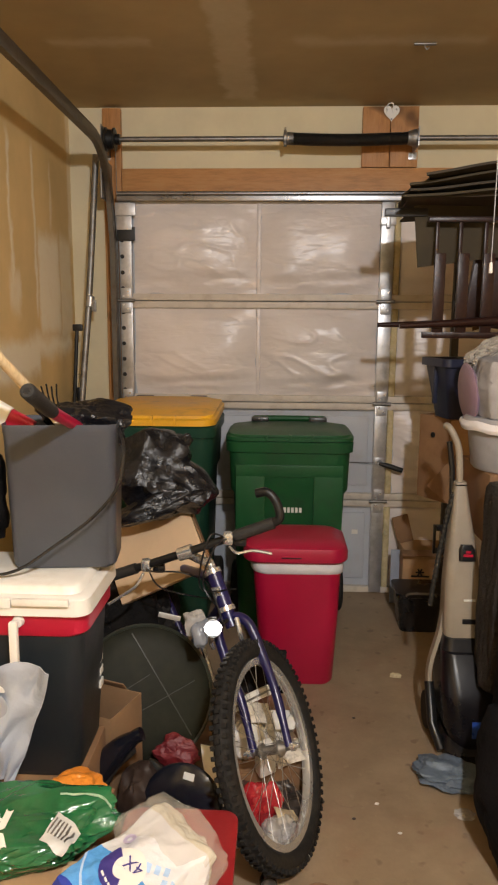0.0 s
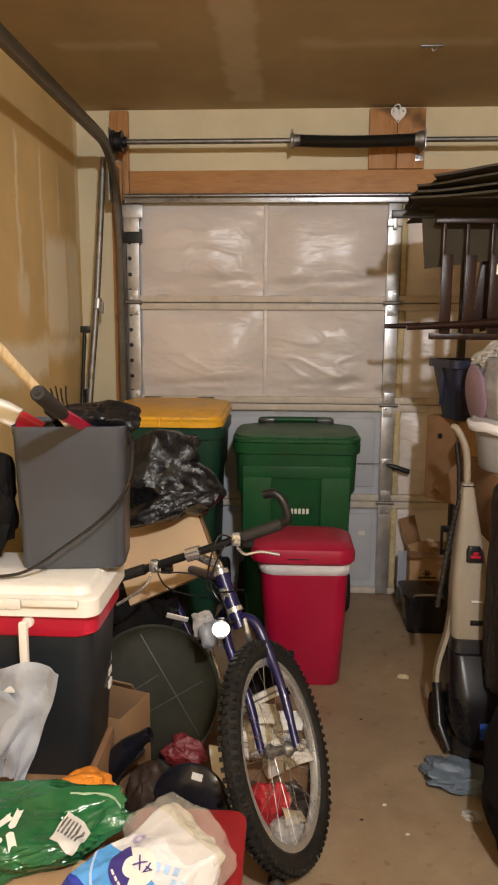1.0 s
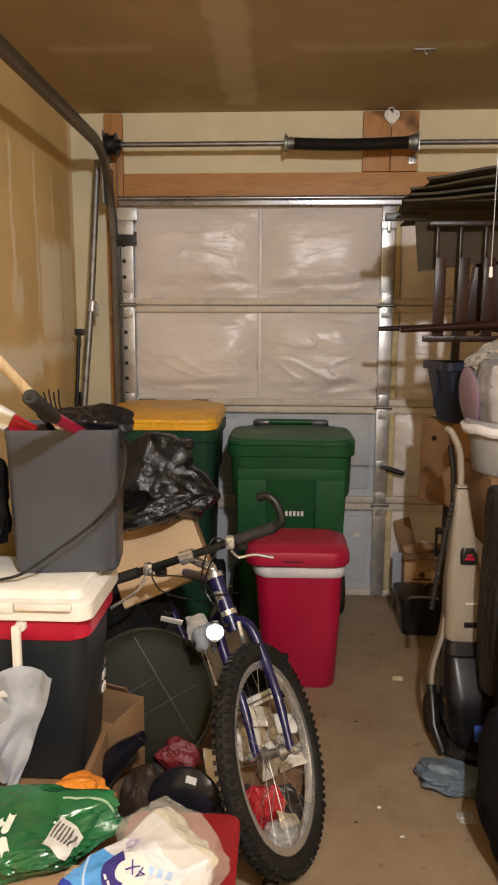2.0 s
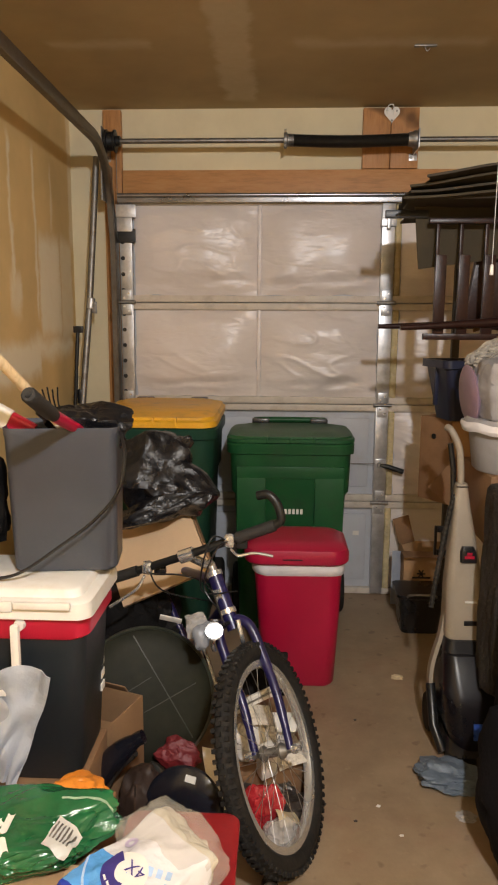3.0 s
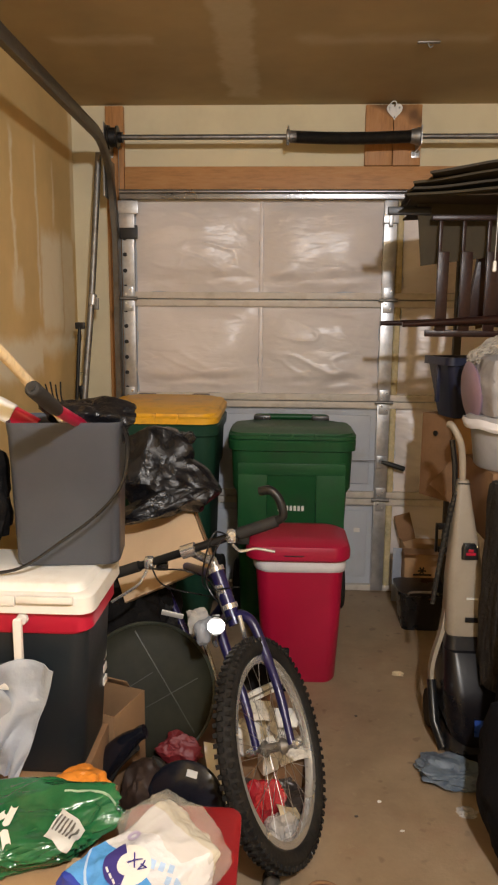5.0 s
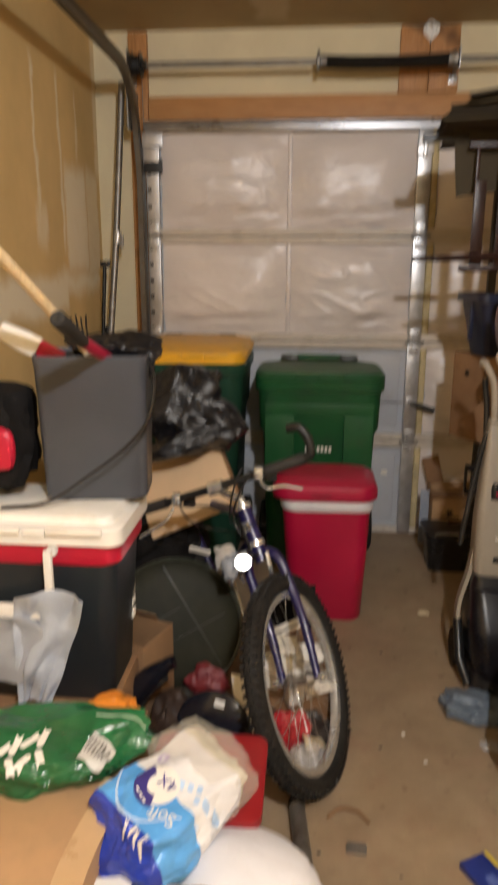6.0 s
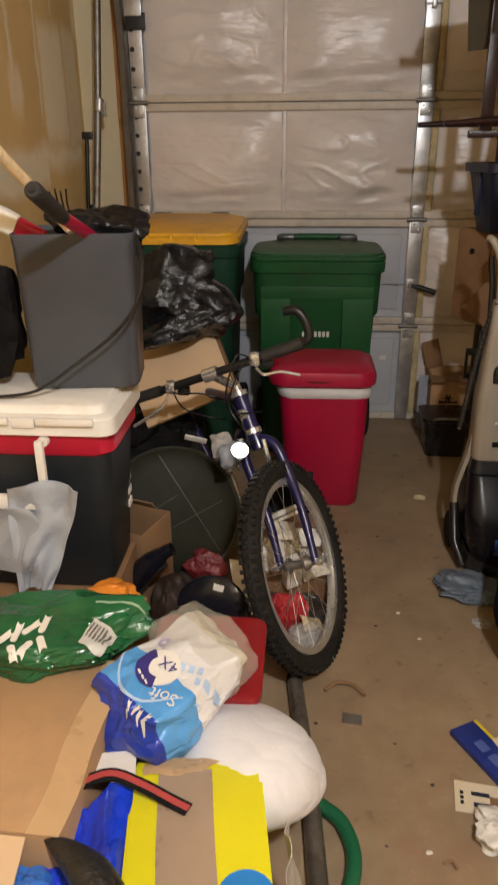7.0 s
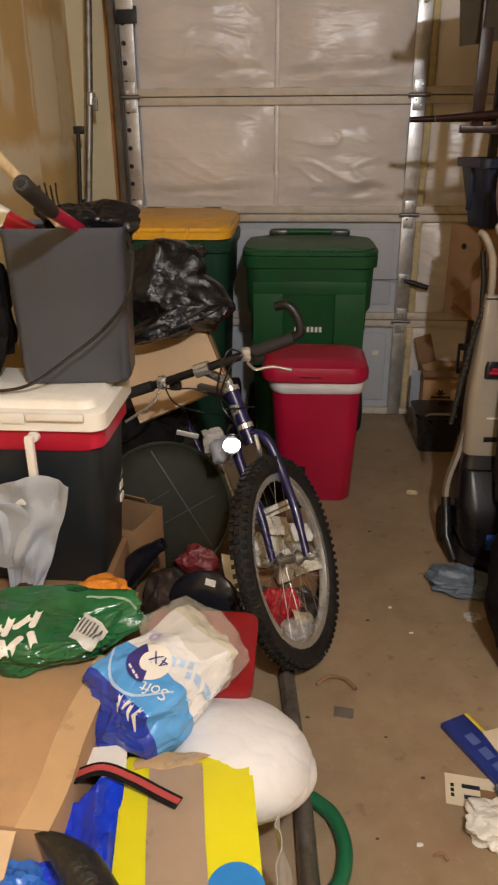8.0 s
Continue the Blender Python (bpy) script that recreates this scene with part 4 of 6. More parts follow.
part("lid", loft([(ccx, ccy, 0.826, chw + 0.006, chd + 0.008, 0.035), (ccx, ccy, 0.829, chw + 0.011, chd + 0.013, 0.035), (ccx, ccy, 0.866, chw + 0.009, chd + 0.011, 0.035), (ccx, ccy, 0.871, chw + 0.004, chd + 0.006, 0.035), (ccx, ccy, 0.872, chw - 0.014, chd - 0.012, 0.03), (ccx, ccy, 0.886, chw - 0.020, chd - 0.018, 0.03), (ccx, ccy, 0.890, chw - 0.026, chd - 0.024, 0.03)], 6), m_white_plastic, cooler, "cream white lid")
part("lid_notch", box(-0.490, -0.436, CY0 - 0.0175, CY0 - 0.010, 0.846, 0.872, 0.006), m_white_plastic, cooler)
part("lid_lip", join(box(CX0 + 0.03, -0.494, CY0 - 0.024, CY0 - 0.011, 0.856, 0.8725, 0.004), box(-0.432, CX1 - 0.03, CY0 - 0.024, CY0 - 0.011, 0.856, 0.8725, 0.004)), m_white_plastic, cooler)
hy = CY0 - 0.03
part("handle", join(box(-0.435, -0.415, hy - 0.012, hy + 0.004, 0.665, 0.825, 0.006), box(-0.80, -0.415, hy - 0.014, hy + 0.006, 0.655, 0.690, 0.008), box(-0.80, -0.78, hy - 0.012, hy + 0.004, 0.665, 0.825, 0.006)), m_white_plastic, cooler, "white swing handle")
for x in (-0.425, -0.79):
    part("handle_pivot", lathe([(0.014, 0), (0.012, 0.012)], 12, pose(x, CY0 - 0.001, 0.812, 90)), m_white_plastic, cooler)
for z in (0.62, 0.585, 0.55):
    part("side_label_bar", box(CX1 - 0.032, CX1 - 0.0225, 1.545, 1.575, z - 0.010, z + 0.010, 0.001), m_white_plastic, cooler)
single("support_carton", box(-0.86, -0.30, 1.30, 1.60, 0.001, 0.400, 0.004), m_card_dark, "brown carton under the cooler", "carton")

m_charcoal = M("charcoal_plastic", (0.066, 0.073, 0.090), 0.40, var=0.12, bump=0.06, fine=220)
bin_ = thing("storage_bin", "charcoal plastic bin full of tools on the cooler", "storage bin")
bx, by = -0.366, 1.552
part("shell", moved(loft([(bx, by, 0.892, 0.117, 0.072, 0.025), (bx, by, 0.90, 0.124, 0.078, 0.026), (bx, by, 1.225, 0.131, 0.092, 0.022), (bx, by, 1.228, 0.133, 0.094, 0.024), (bx, by, 1.246, 0.134, 0.095, 0.024),
                    (bx, by, 1.247, 0.135, 0.094, 0.028), (bx, by, 1.18, 0.129, 0.088, 0.025)], 6), Matrix.Translation((bx, by, 0)) @ pose(0, 0, 0, 0, 0, 7) @ Matrix.Translation((-bx, -by, 0))), m_charcoal, bin_)
part("handle_loop", tube(spline([(-0.220, 1.50, 1.235), (-0.200, 1.455, 1.19), (-0.210, 1.430, 1.11), (-0.265, 1.425, 1.04), (-0.355, 1.42, 0.97), (-0.45, 1.40, 0.91), (-0.56, 1.39, 0.895)], 8), 0.004, 8), m_black_plastic, bin_, "thin black cord hanging over the bin")
m_ash = wood_mat("ash_handle", (0.62, 0.47, 0.27), (0.74, 0.60, 0.40), (9, 9, 1.5), 0.5)
rake = thing("long_handled_tool", "pale wooden tool handle sticking out of the bin", "garden tool")
part("handle", tube([(-0.33, 1.56, 1.185), (-0.355, 1.48, 1.25), (-0.407, 1.27, 1.409), (-0.445, 1.115, 1.525)], 0.0115, 12), m_ash, rake)
part("ferrule", tube([(-0.337, 1.54, 1.20), (-0.359, 1.463, 1.263)], 0.0125, 12), m_white_plastic, rake, "pale plastic ferrule")
lop = thing("loppers", "red loppers with a black grip in the bin", "garden tool")
part("shaft", tube([(-0.318, 1.545, 1.222), (-0.324, 1.47, 1.25), (-0.328, 1.33, 1.297)], 0.0135, 12), m_red, lop)
part("grip", tube([(-0.328, 1.345, 1.292), (-0.327, 1.32, 1.301), (-0.322, 1.20, 1.346), (-0.321, 1.185, 1.352), (-0.321, 1.180, 1.354)], 0.0165, 18, [0.85, 1, 1.0, 1.0, 0.8]), m_grip, lop, "black foam grip")
part("grip_plug", tube([(-0.3212, 1.181, 1.3536), (-0.3208, 1.177, 1.3552)], 0.006, 10), m_black_plastic, lop)
spray = thing("trowel", "hand tool with a red and white handle in the bin", "garden tool")
TL = Matrix.Translation((-0.440, 1.53, 1.226)) @ pose(0, 0, 0, 6, -62, 0)
part("red_collar", moved(loft([(0, 0, 0, 0.020, 0.016, 0.012), (0, 0, 0.062, 0.022, 0.018, 0.012)], 6), TL), m_red_band, spray, "red plastic collar")
part("white_handle", moved(loft([(0, 0, 0.063, 0.024, 0.020, 0.012), (0, 0, 0.10, 0.026, 0.020, 0.012), (0, 0, 0.16, 0.020, 0.018, 0.012)], 6), TL), m_white_plastic, spray, "white plastic handle")
cult = thing("hand_cultivator", "small black clawed hand tool in the bin", "garden tool")
for i in range(4):
    part("tine", tube(spline([(-0.405 + i * 0.008, 1.60, 1.22), (-0.425 + i * 0.010, 1.59, 1.29), (-0.432 + i * 0.013, 1.58, 1.326 + 0.006 * (i % 2))], 4), 0.0022, 6, None), m_black_steel, cult)
m_black_film = dull(crinkle_mat("black_bin_liner", (0.010, 0.010, 0.012), 0.27, 30, 0.45, 0.3), 0.35)
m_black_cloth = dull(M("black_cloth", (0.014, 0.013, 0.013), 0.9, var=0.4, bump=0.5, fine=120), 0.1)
single("bin_bag", blob((0.21, 0.15, 0.115), 4, 5, 0.25, 0.05, 0.2, 1.8, m=Matrix.Translation((-0.318, 1.575, 1.240)) @ pose(0, 0, 0, 0, 8, 0), facets=14), m_black_film, "black plastic bag stuffed into the bin", "plastic bag", angle=28)
bag2 = single("sports_bag", blob((0.30, 0.24, 0.30), 9, 4, 0.15, 0.08, 0.5, m=Matrix.Translation((-0.66, 1.52, 1.035))), m_black_cloth, "black sports bag lying on the cooler", "bag")
part("red_pocket", blob((0.10, 0.04, 0.12), 3, 3, 0.1, 0.05, 0.5, m=Matrix.Translation((-0.575, 1.42, 1.03))), m_red_band, bag2, "red front pocket")

# ---- heap behind the bicycle ----
m_tote = M("dark_green_tote", (0.025, 0.032, 0.022), 0.40, var=0.3, scale=8, bump=0.15)
rbag = tagged(part("rubbish_bag", blob((0.29, 0.26, 0.27), 23, 5, 0.16, 0.025, 0.0, 1.3, m=Matrix.Translation((-0.292, 2.25, 0.972)) @ pose(0, 0, 0, 0, 12, -15), facets=11), m_black_film, None, "", True, 24), "crumpled shiny black rubbish bag on the heap", "rubbish bag")
part("tied_end", blob((0.25, 0.16, 0.15), 24, 5, 0.2, 0.025, 0.0, 1.4, m=Matrix.Translation((-0.190, 2.20, 0.940)) @ pose(0, 0, 0, 10, 26, -10), facets=9), m_black_film, rbag, angle=24)
part("lower_fold", blob((0.30, 0.12, 0.085), 25, 5, 0.2, 0.03, 0.0, 1.6, m=Matrix.Translation((-0.265, 2.14, 0.868)) @ pose(0, 0, 0, 0, -19, 5), facets=10), m_black_film, rbag, angle=24)
part("upper_knot", blob((0.13, 0.08, 0.10), 26, 4, 0.3, 0.04, 0.0, 1.6, m=Matrix.Translation((-0.215, 2.24, 1.055)) @ pose(0, 0, 0, 0, -20, 0), facets=10), m_black_film, rbag, angle=24)
crt = thing("flat_carton", "tan folded carton lying on the heap", "carton")
CM = Matrix.Translation((-0.255, 2.18, 0.70)) @ pose(0, 0, 0, -38, -23, 8)
part("panel", moved(box(-0.165, 0.155, -0.02, 0.0, -0.13, 0.16, 0.003), CM), m_card_pale, crt)
part("flap", moved(box(0.157, 0.163, -0.019, 0.05, -0.13, 0.155, 0.002), CM), m_card_dark, crt)
single("dark_blanket", blob((0.62, 0.55, 0.66), 31, 5, 0.18, 0.15, 0.5, 2.4, floor=-0.28, m=Matrix.Translation((-0.50, 2.30, 0.285))), m_black_cloth, "dark cloth blanket under cartons and bags", "blanket")
m_smoky = M("smoky_olive_plastic", (0.017, 0.0175, 0.011), 0.5, var=0.5, scale=6, bump=0.06, fine=30)
dull(m_smoky, 0.12)
lidp = thing("round_lid", "large round smoky olive plastic lid leaning in the heap", "lid")
TM = Matrix.Translation((-0.250, 1.880, 0.335)) @ Vector((0.22, -0.85, 0.42)).to_track_quat("Z", "Y").to_matrix().to_4x4()
part("dome", lathe([(0.214, -0.012), (0.216, 0.0), (0.205, 0.008), (0.150, 0.014), (0.06, 0.017), (0.004, 0.0175)], 56, TM), m_smoky, lidp)
part("rim_bead", moved(tube([(0.212 * math.cos(a), 0.212 * math.sin(a), 0.004) for a in [2 * math.pi * i / 56 for i in range(57)]], 0.006, 8), TM), m_tote, lidp)
for x0, y0, x1, y1, r in ((-0.03, 0.19, 0.14, -0.13, 0.0030), (-0.16, -0.03, 0.02, 0.06, 0.0022), (-0.14, -0.10, 0.16, 0.03, 0.0022)):
    part("rib", moved(tube([(x0 + (x1 - x0) * i / 6, y0 + (y1 - y0) * i / 6, 0.0165 - 0.15 * ((x0 + (x1 - x0) * i / 6) ** 2 + (y0 + (y1 - y0) * i / 6) ** 2)) for i in range(7)], r * 0.7, 6), TM), m_tote, lidp)
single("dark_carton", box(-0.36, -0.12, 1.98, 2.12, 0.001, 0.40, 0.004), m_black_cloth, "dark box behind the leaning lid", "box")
m_card_mid = M("brown_carton_board", (0.24, 0.14, 0.07), 0.8, var=0.15, scale=5, bump=0.1)
oc = thing("open_carton", "small brown carton with its flap open", "carton")
OM = Matrix.Translation((-0.362, 1.715, -0.035)) @ pose(0, 0, 0, 0, 0, -20)
part("shell", moved(join(box(-0.11, 0.11, -0.08, -0.076, 0.20, 0.45, 0.001), box(-0.11, 0.11, 0.076, 0.08, 0.20, 0.45, 0.001), box(-0.11, -0.106, -0.076, 0.076, 0.20, 0.45, 0.001), box(0.106, 0.11, -0.076, 0.076, 0.20, 0.45, 0.001), box(-0.106, 0.106, -0.076, 0.076, 0.20, 0.21, 0.001)), OM), m_card_mid, oc)
part("flap", moved(box(-0.11, 0.06, -0.002, 0.002, 0, 0.03, 0.001), OM @ Matrix.Translation((0, 0.08, 0.45)) @ pose(0, 0, 0, 35)), m_card_mid, oc)
single("lower_carton", box(-0.47, -0.26, 1.63, 1.82, 0.001, 0.163, 0.004), m_card_dark, "brown carton at the foot of the heap", "carton")
m_gloss_black = M("gloss_black", (0.009, 0.010, 0.016), 0.18, var=0.2, bump=0.04)
sh = thing("boot", "shiny dark blue boot lying on the heap", "boot")
part("upper", tube(spline([(-0.318, 1.56, 0.262), (-0.288, 1.56, 0.318), (-0.245, 1.555, 0.368), (-0.208, 1.55, 0.402), (-0.190, 1.55, 0.412)], 6), 0.034, 16, [0.55 + 0.45 * math.sin(math.pi * min(1, (i + 3) / 20)) for i in range(25)]), m_gloss_black, sh)
part("sole", tube(spline([(-0.300, 1.552, 0.250), (-0.265, 1.552, 0.312), (-0.215, 1.55, 0.366)], 6), 0.013, 10), m_rubber, sh)
single("brown_bag", blob((0.15, 0.13, 0.26), 12, 5, 0.2, 0.04, 0.4, 1.6, facets=14, floor=-0.13, m=Matrix.Translation((-0.19, 1.60, 0.135))), M("brown_paper", (0.035, 0.020, 0.014), 0.6, var=0.3, bump=0.3), "dark brown paper bag on the floor", "paper bag")
single("red_pouch", blob((0.13, 0.05, 0.085), 13, 5, 0.25, 0.08, 0.3, m=Matrix.Translation((-0.128, 1.775, 0.212)) @ pose(0, 0, 0, -20, 24, 0), facets=16), crinkle_mat("red_cloth", (0.16, 0.014, 0.018), 0.5, 14, 0.4), "dark red pouch with pale trim", "pouch", angle=28)
single("olive_sack", blob((0.17, 0.11, 0.24), 14, 5, 0.18, 0.05, 0.3, 1.8, floor=-0.11, m=Matrix.Translation((-0.165, 1.665, 0.125)), facets=16), M("dark_olive_film", (0.022, 0.021, 0.016), 0.4, var=0.3, scale=10), "dark olive plastic sack slumped on the floor", "plastic sack", angle=28)
bd = thing("black_disc", "glossy black plastic disc standing on edge", "disc")
DM = Matrix.Translation((-0.085, 1.545, 0.200)) @ pose(0, 0, 0, 66, 6, -14)
part("disc", lathe([(0.02, 0.012), (0.108, 0.010), (0.115, 0.004), (0.11, -0.006), (0.02, -0.008)], 48, DM), m_gloss_black, bd)
part("sticker", moved(box(-0.012, 0.018, 0.075, 0.093, 0.0105, 0.0125, 0), DM), m_white_plastic, bd, "small white sticker")
single("white_board", sheet(lambda u, v: (-0.045 + 0.090 * v ** 1.6 + 0.06 * u, 1.640 + 0.03 * u, 0.33 - 0.325 * v - 0.03 * u * (1 - v)), 6, 14, 0.004), m_white_plastic, "curved white plastic sheet behind the wheel", "plastic sheet")

m_cream_pack = crinkle_mat("cream_packet", (0.62, 0.52, 0.34), 0.45, 18, 0.6)
m_white_pack = crinkle_mat("white_packet", (0.78, 0.76, 0.72), 0.4, 18, 0.6)
m_red_film = crinkle_mat("red_film", (0.42, 0.02, 0.03), 0.2, 30, 0.8, coat=0.3)
m_clear = film_mat("clear_film", (0.75, 0.72, 0.68), 0.15, 0.45, 0.9)
m_dark_pack = crinkle_mat("dark_packet", (0.05, 0.04, 0.035), 0.35, 20, 0.7)
def packet(x, y, z, sx, sy, sz, mat, seed, label, rz=0, rx=0):
    x, y = x + 0.065, y + 0.03
    single("packet", blob((sx, sy, sz), seed, 4, 0.2, 0.06, 0.4, 2.2, m=Matrix.Translation((x, y, z)) @ pose(0, 0, 0, rx, 0, rz), facets=24), mat, label, "packet", "packets on the floor", angle=25)
packet(0.035, 1.92, 0.10, 0.14, 0.12, 0.20, m_cream_pack, 41, "crumpled cream paper packet on the floor", 20)
packet(0.10, 2.02, 0.06, 0.16, 0.12, 0.12, m_white_pack, 42, "crumpled white packet on the floor", -20)
packet(0.16, 1.95, 0.05, 0.12, 0.10, 0.10, m_dark_pack, 43, "dark crumpled packet on the floor", 10)
packet(0.05, 1.72, 0.07, 0.12, 0.10, 0.13, m_red_film, 44, "crumpled shiny red bag on the floor", 30)
packet(0.11, 1.66, 0.035, 0.12, 0.09, 0.07, m_clear, 45, "crumpled clear plastic bag", 15)
packet(0.15, 1.60, 0.02, 0.10, 0.07, 0.04, m_clear, 46, "crumpled clear plastic wrapper", -15)
packet(0.06, 1.83, 0.06, 0.22, 0.07, 0.07, m_dark_pack, 47, "dark crumpled wrapper on the floor", -10)
packet(0.17, 1.78, 0.03, 0.16, 0.10, 0.06, m_dark_pack, 48, "black crumpled wrapper on the floor", 30)
packet(-0.01, 1.84, 0.20, 0.10, 0.06, 0.12, m_white_pack, 49, "white packet leaning in the heap", 40)
packet(0.155, 1.88, 0.13, 0.10, 0.05, 0.07, m_white_pack, 50, "small white packet on top", -30)
m_print_paper = M("printed_paper", (0.70, 0.66, 0.58), 0.6, var=0.25, scale=30, bump=0.2, dirt=(0.16, 0.13, 0.11))
for x, y, z, w, d, rx, ry, rz, mt, lb in ((0.10, 1.90, 0.275, 0.10, 0.07, 40, 10, 20, m_print_paper, "white printed leaflet on the heap"), (0.175, 1.93, 0.235, 0.11, 0.06, 55, -18, -25, m_white_pack, "white folded paper on the heap"),
                                    (0.03, 1.86, 0.235, 0.07, 0.07, 50, 30, 40, m_dark_pack, "black printed leaflet on the heap"), (0.205, 1.86, 0.165, 0.09, 0.07, 35, -12, 15, m_print_paper, "cream printed leaflet on the heap"),
                                    (0.13, 1.76, 0.10, 0.14, 0.04, 30, 4, -8, m_dark_pack, "black card sleeve on the heap"), (0.20, 1.72, 0.055, 0.08, 0.05, 20, 14, 30, m_cream_pack, "yellowish paper slip on the heap")):
    single("leaflet", moved(sheet(lambda u, v: (w * (u - 0.5), d * (v - 0.5), 0.012 * math.sin(3 * u + 2 * v)), 8, 6, 0.002), Matrix.Translation((x, y, z)) @ pose(0, 0, 0, rx, ry, rz)), mt, lb, "paper", "papers behind the wheel")
wb = thing("white_carton", "small white cardboard box standing upright", "box")
part("carton", moved(box(-0.028, 0.028, -0.018, 0.018, 0, 0.11, 0.006), Matrix.Translation((0.135, 1.80, 0.142)) @ pose(0, 0, 0, 10, -8, 30)), m_white_plastic, wb)
single("wooden_block", moved(box(-0.12, 0.12, -0.04, 0.04, 0, 0.14, 0.004), Matrix.Translation((0.125, 1.86, 0.001)) @ pose(0, 0, 0, 0, 0, 25)), m_card_dark, "brown box under the packets", "box")
packet(0.10, 1.93, 0.20, 0.13, 0.08, 0.09, m_white_pack, 51, "white crumpled paper on the box", 15)
packet(0.02, 1.90, 0.19, 0.10, 0.09, 0.10, m_cream_pack, 52, "cream paper packet on the box", -25)
packet(0.00, 1.66, 0.05, 0.13, 0.10, 0.10, m_red_film, 53, "shiny red crumpled bag on the floor", -10)
packet(0.06, 1.58, 0.03, 0.11, 0.09, 0.06, m_clear, 54, "crumpled clear wrapper on the floor", 40)
sl = thing("trim_strip", "white plastic trim strip lying on the heap", "strip")
SA, SB = Vector((0.020, 1.90, 0.285)), Vector((0.160, 1.925, 0.352))
part("strip", sweep([SA, SA.lerp(SB, 0.5) + Vector((0, 0, 0.004)), SB], [(-0.004, -0.016), (0.004, -0.016), (0.004, 0.016), (-0.004, 0.016)]), m_white_plastic, sl)
part("groove", sweep([SA + Vector((0, -0.006, 0.002)), SB + Vector((0, -0.006, 0.002))], [(-0.001, -0.003), (0.001, -0.003), (0.001, 0.003), (-0.001, 0.003)]), m_galv_dull, sl)
part("end_stop", moved(box(-0.012, 0.012, -0.006, 0.006, -0.022, 0.022, 0.003), Matrix.Translation(SB)), m_white_plastic, sl)
single("black_box", moved(box(-0.09, 0.09, -0.01, 0.01, 0.0, 0.14, 0.004), Matrix.Translation((0.10, 2.00, 0.29)) @ pose(0, 0, 0, -10, 4, 8)), m_black_cloth, "flat black cloth-covered box behind the white strip", "box")
single("white_scrap", moved(box(-0.035, 0.035, -0.002, 0.002, -0.010, 0.012, 0.001), Matrix.Translation((-0.175, 1.93, 0.575)) @ pose(0, 0, 0, 30, 14, 5)), m_white_plastic, "white plastic scrap on the olive lid", "scrap")
single("clear_clamshell", blob((0.07, 0.05, 0.08), 55, 4, 0.2, 0.06, 0.3, 2.0, m=Matrix.Translation((-0.085, 1.86, 0.585)), facets=16), m_clear, "crumpled clear plastic tray in the heap", "plastic tray", angle=25)


# ---- right side: shelf and what stands on it ----
m_shelf = M("dark_steel_shelf", (0.06, 0.055, 0.05), 0.5, 0.5, var=0.2, bump=0.1)
m_dark_wood = wood_mat("dark_stained_wood", (0.022, 0.009, 0.007), (0.036, 0.014, 0.010), (8, 1.4, 8), 0.3)
dull(m_dark_wood, 0.25)
m_board_wood = wood_mat("shelf_board", (0.20, 0.12, 0.06), (0.28, 0.17, 0.09), (8, 1.4, 8), 0.7)
shelf = thing("storage_shelf", "dark steel storage rack with wooden boards", "shelf")
for x in (0.99, 1.55):
    for y in (2.26, 3.36):
        part("post", join(box(x, x + 0.035, y, y + 0.003, 0.001, 1.90, 0.001), box(x, x + 0.003, y + 0.003, y + 0.035, 0.001, 1.90, 0.001)), m_shelf, shelf)
for z in (0.70, 1.43, 1.875):
    part("shelf_board", box(0.985, 1.59, 2.25, 3.40, z, z + 0.018, 0.002), m_board_wood, shelf)
    part("front_beam", box(0.982, 1.593, 2.242, 2.249, z - 0.03, z + 0.02, 0.001), m_shelf, shelf)

# tilted cartons on the lower board
tc = thing("tall_carton", "brown carton leaning on the rack", "carton")
KM = Matrix.Translation((0.918, 2.98, 0.722)) @ pose(0, 0, 0, 0, 0, 33)
part("shell", moved(box(-0.10, 0.20, -0.09, 0.09, 0, 0.372, 0.004), KM), m_card_dark, tc)
part("face_panel", moved(box(-0.095, 0.195, -0.094, -0.091, 0.01, 0.36, 0.001), KM), m_card, tc)
part("hand_hole", moved(lathe([(0.012, 0), (0.012, 0.003)], 12), KM @ Matrix.Translation((-0.105, 0.0, 0.29)) @ pose(0, 0, 0, 0, -90)), m_black_plastic, tc)
single("carton_flap_piece", moved(box(-0.10, 0.10, -0.004, 0.004, -0.10, 0.10, 0.002), Matrix.Translation((0.925, 2.80, 0.815)) @ pose(0, 0, 0, 10, 38, -20)), m_card_dark, "loose brown cardboard piece propped on the rack", "cardboard")
single("grey_sack", blob((0.16, 0.12, 0.26), 61, 4, 0.12, 0.1, 0.5, m=Matrix.Translation((0.93, 3.20, 0.80))), crinkle_mat("grey_film", (0.36, 0.37, 0.40), 0.5, 14, 0.4), "grey plastic sack on the rack", "sack")
m_blue_tub = M("navy_plastic", (0.018, 0.022, 0.048), 0.4, var=0.2, bump=0.06)
tub = thing("blue_tub", "dark blue plastic tub on a carton", "tub")
UM = Matrix.Translation((0.888, 2.86, 1.098)) @ pose(0, 0, 0, 0, 0, 12)
part("tub", moved(loft([(0.006, 0, 0, 0.050, 0.08, 0.025), (0, 0, 0.215, 0.082, 0.115, 0.03), (0, 0, 0.218, 0.100, 0.130, 0.035), (0, 0, 0.250, 0.100, 0.130, 0.035), (0, 0, 0.250, 0.080, 0.11, 0.03), (0, 0, 0.15, 0.07, 0.10, 0.03)], 6), UM), m_blue_tub, tub)
part("tub_rib", moved(box(-0.088, -0.072, -0.01, 0.01, 0.06, 0.216, 0.004), UM), m_blue_tub, tub)
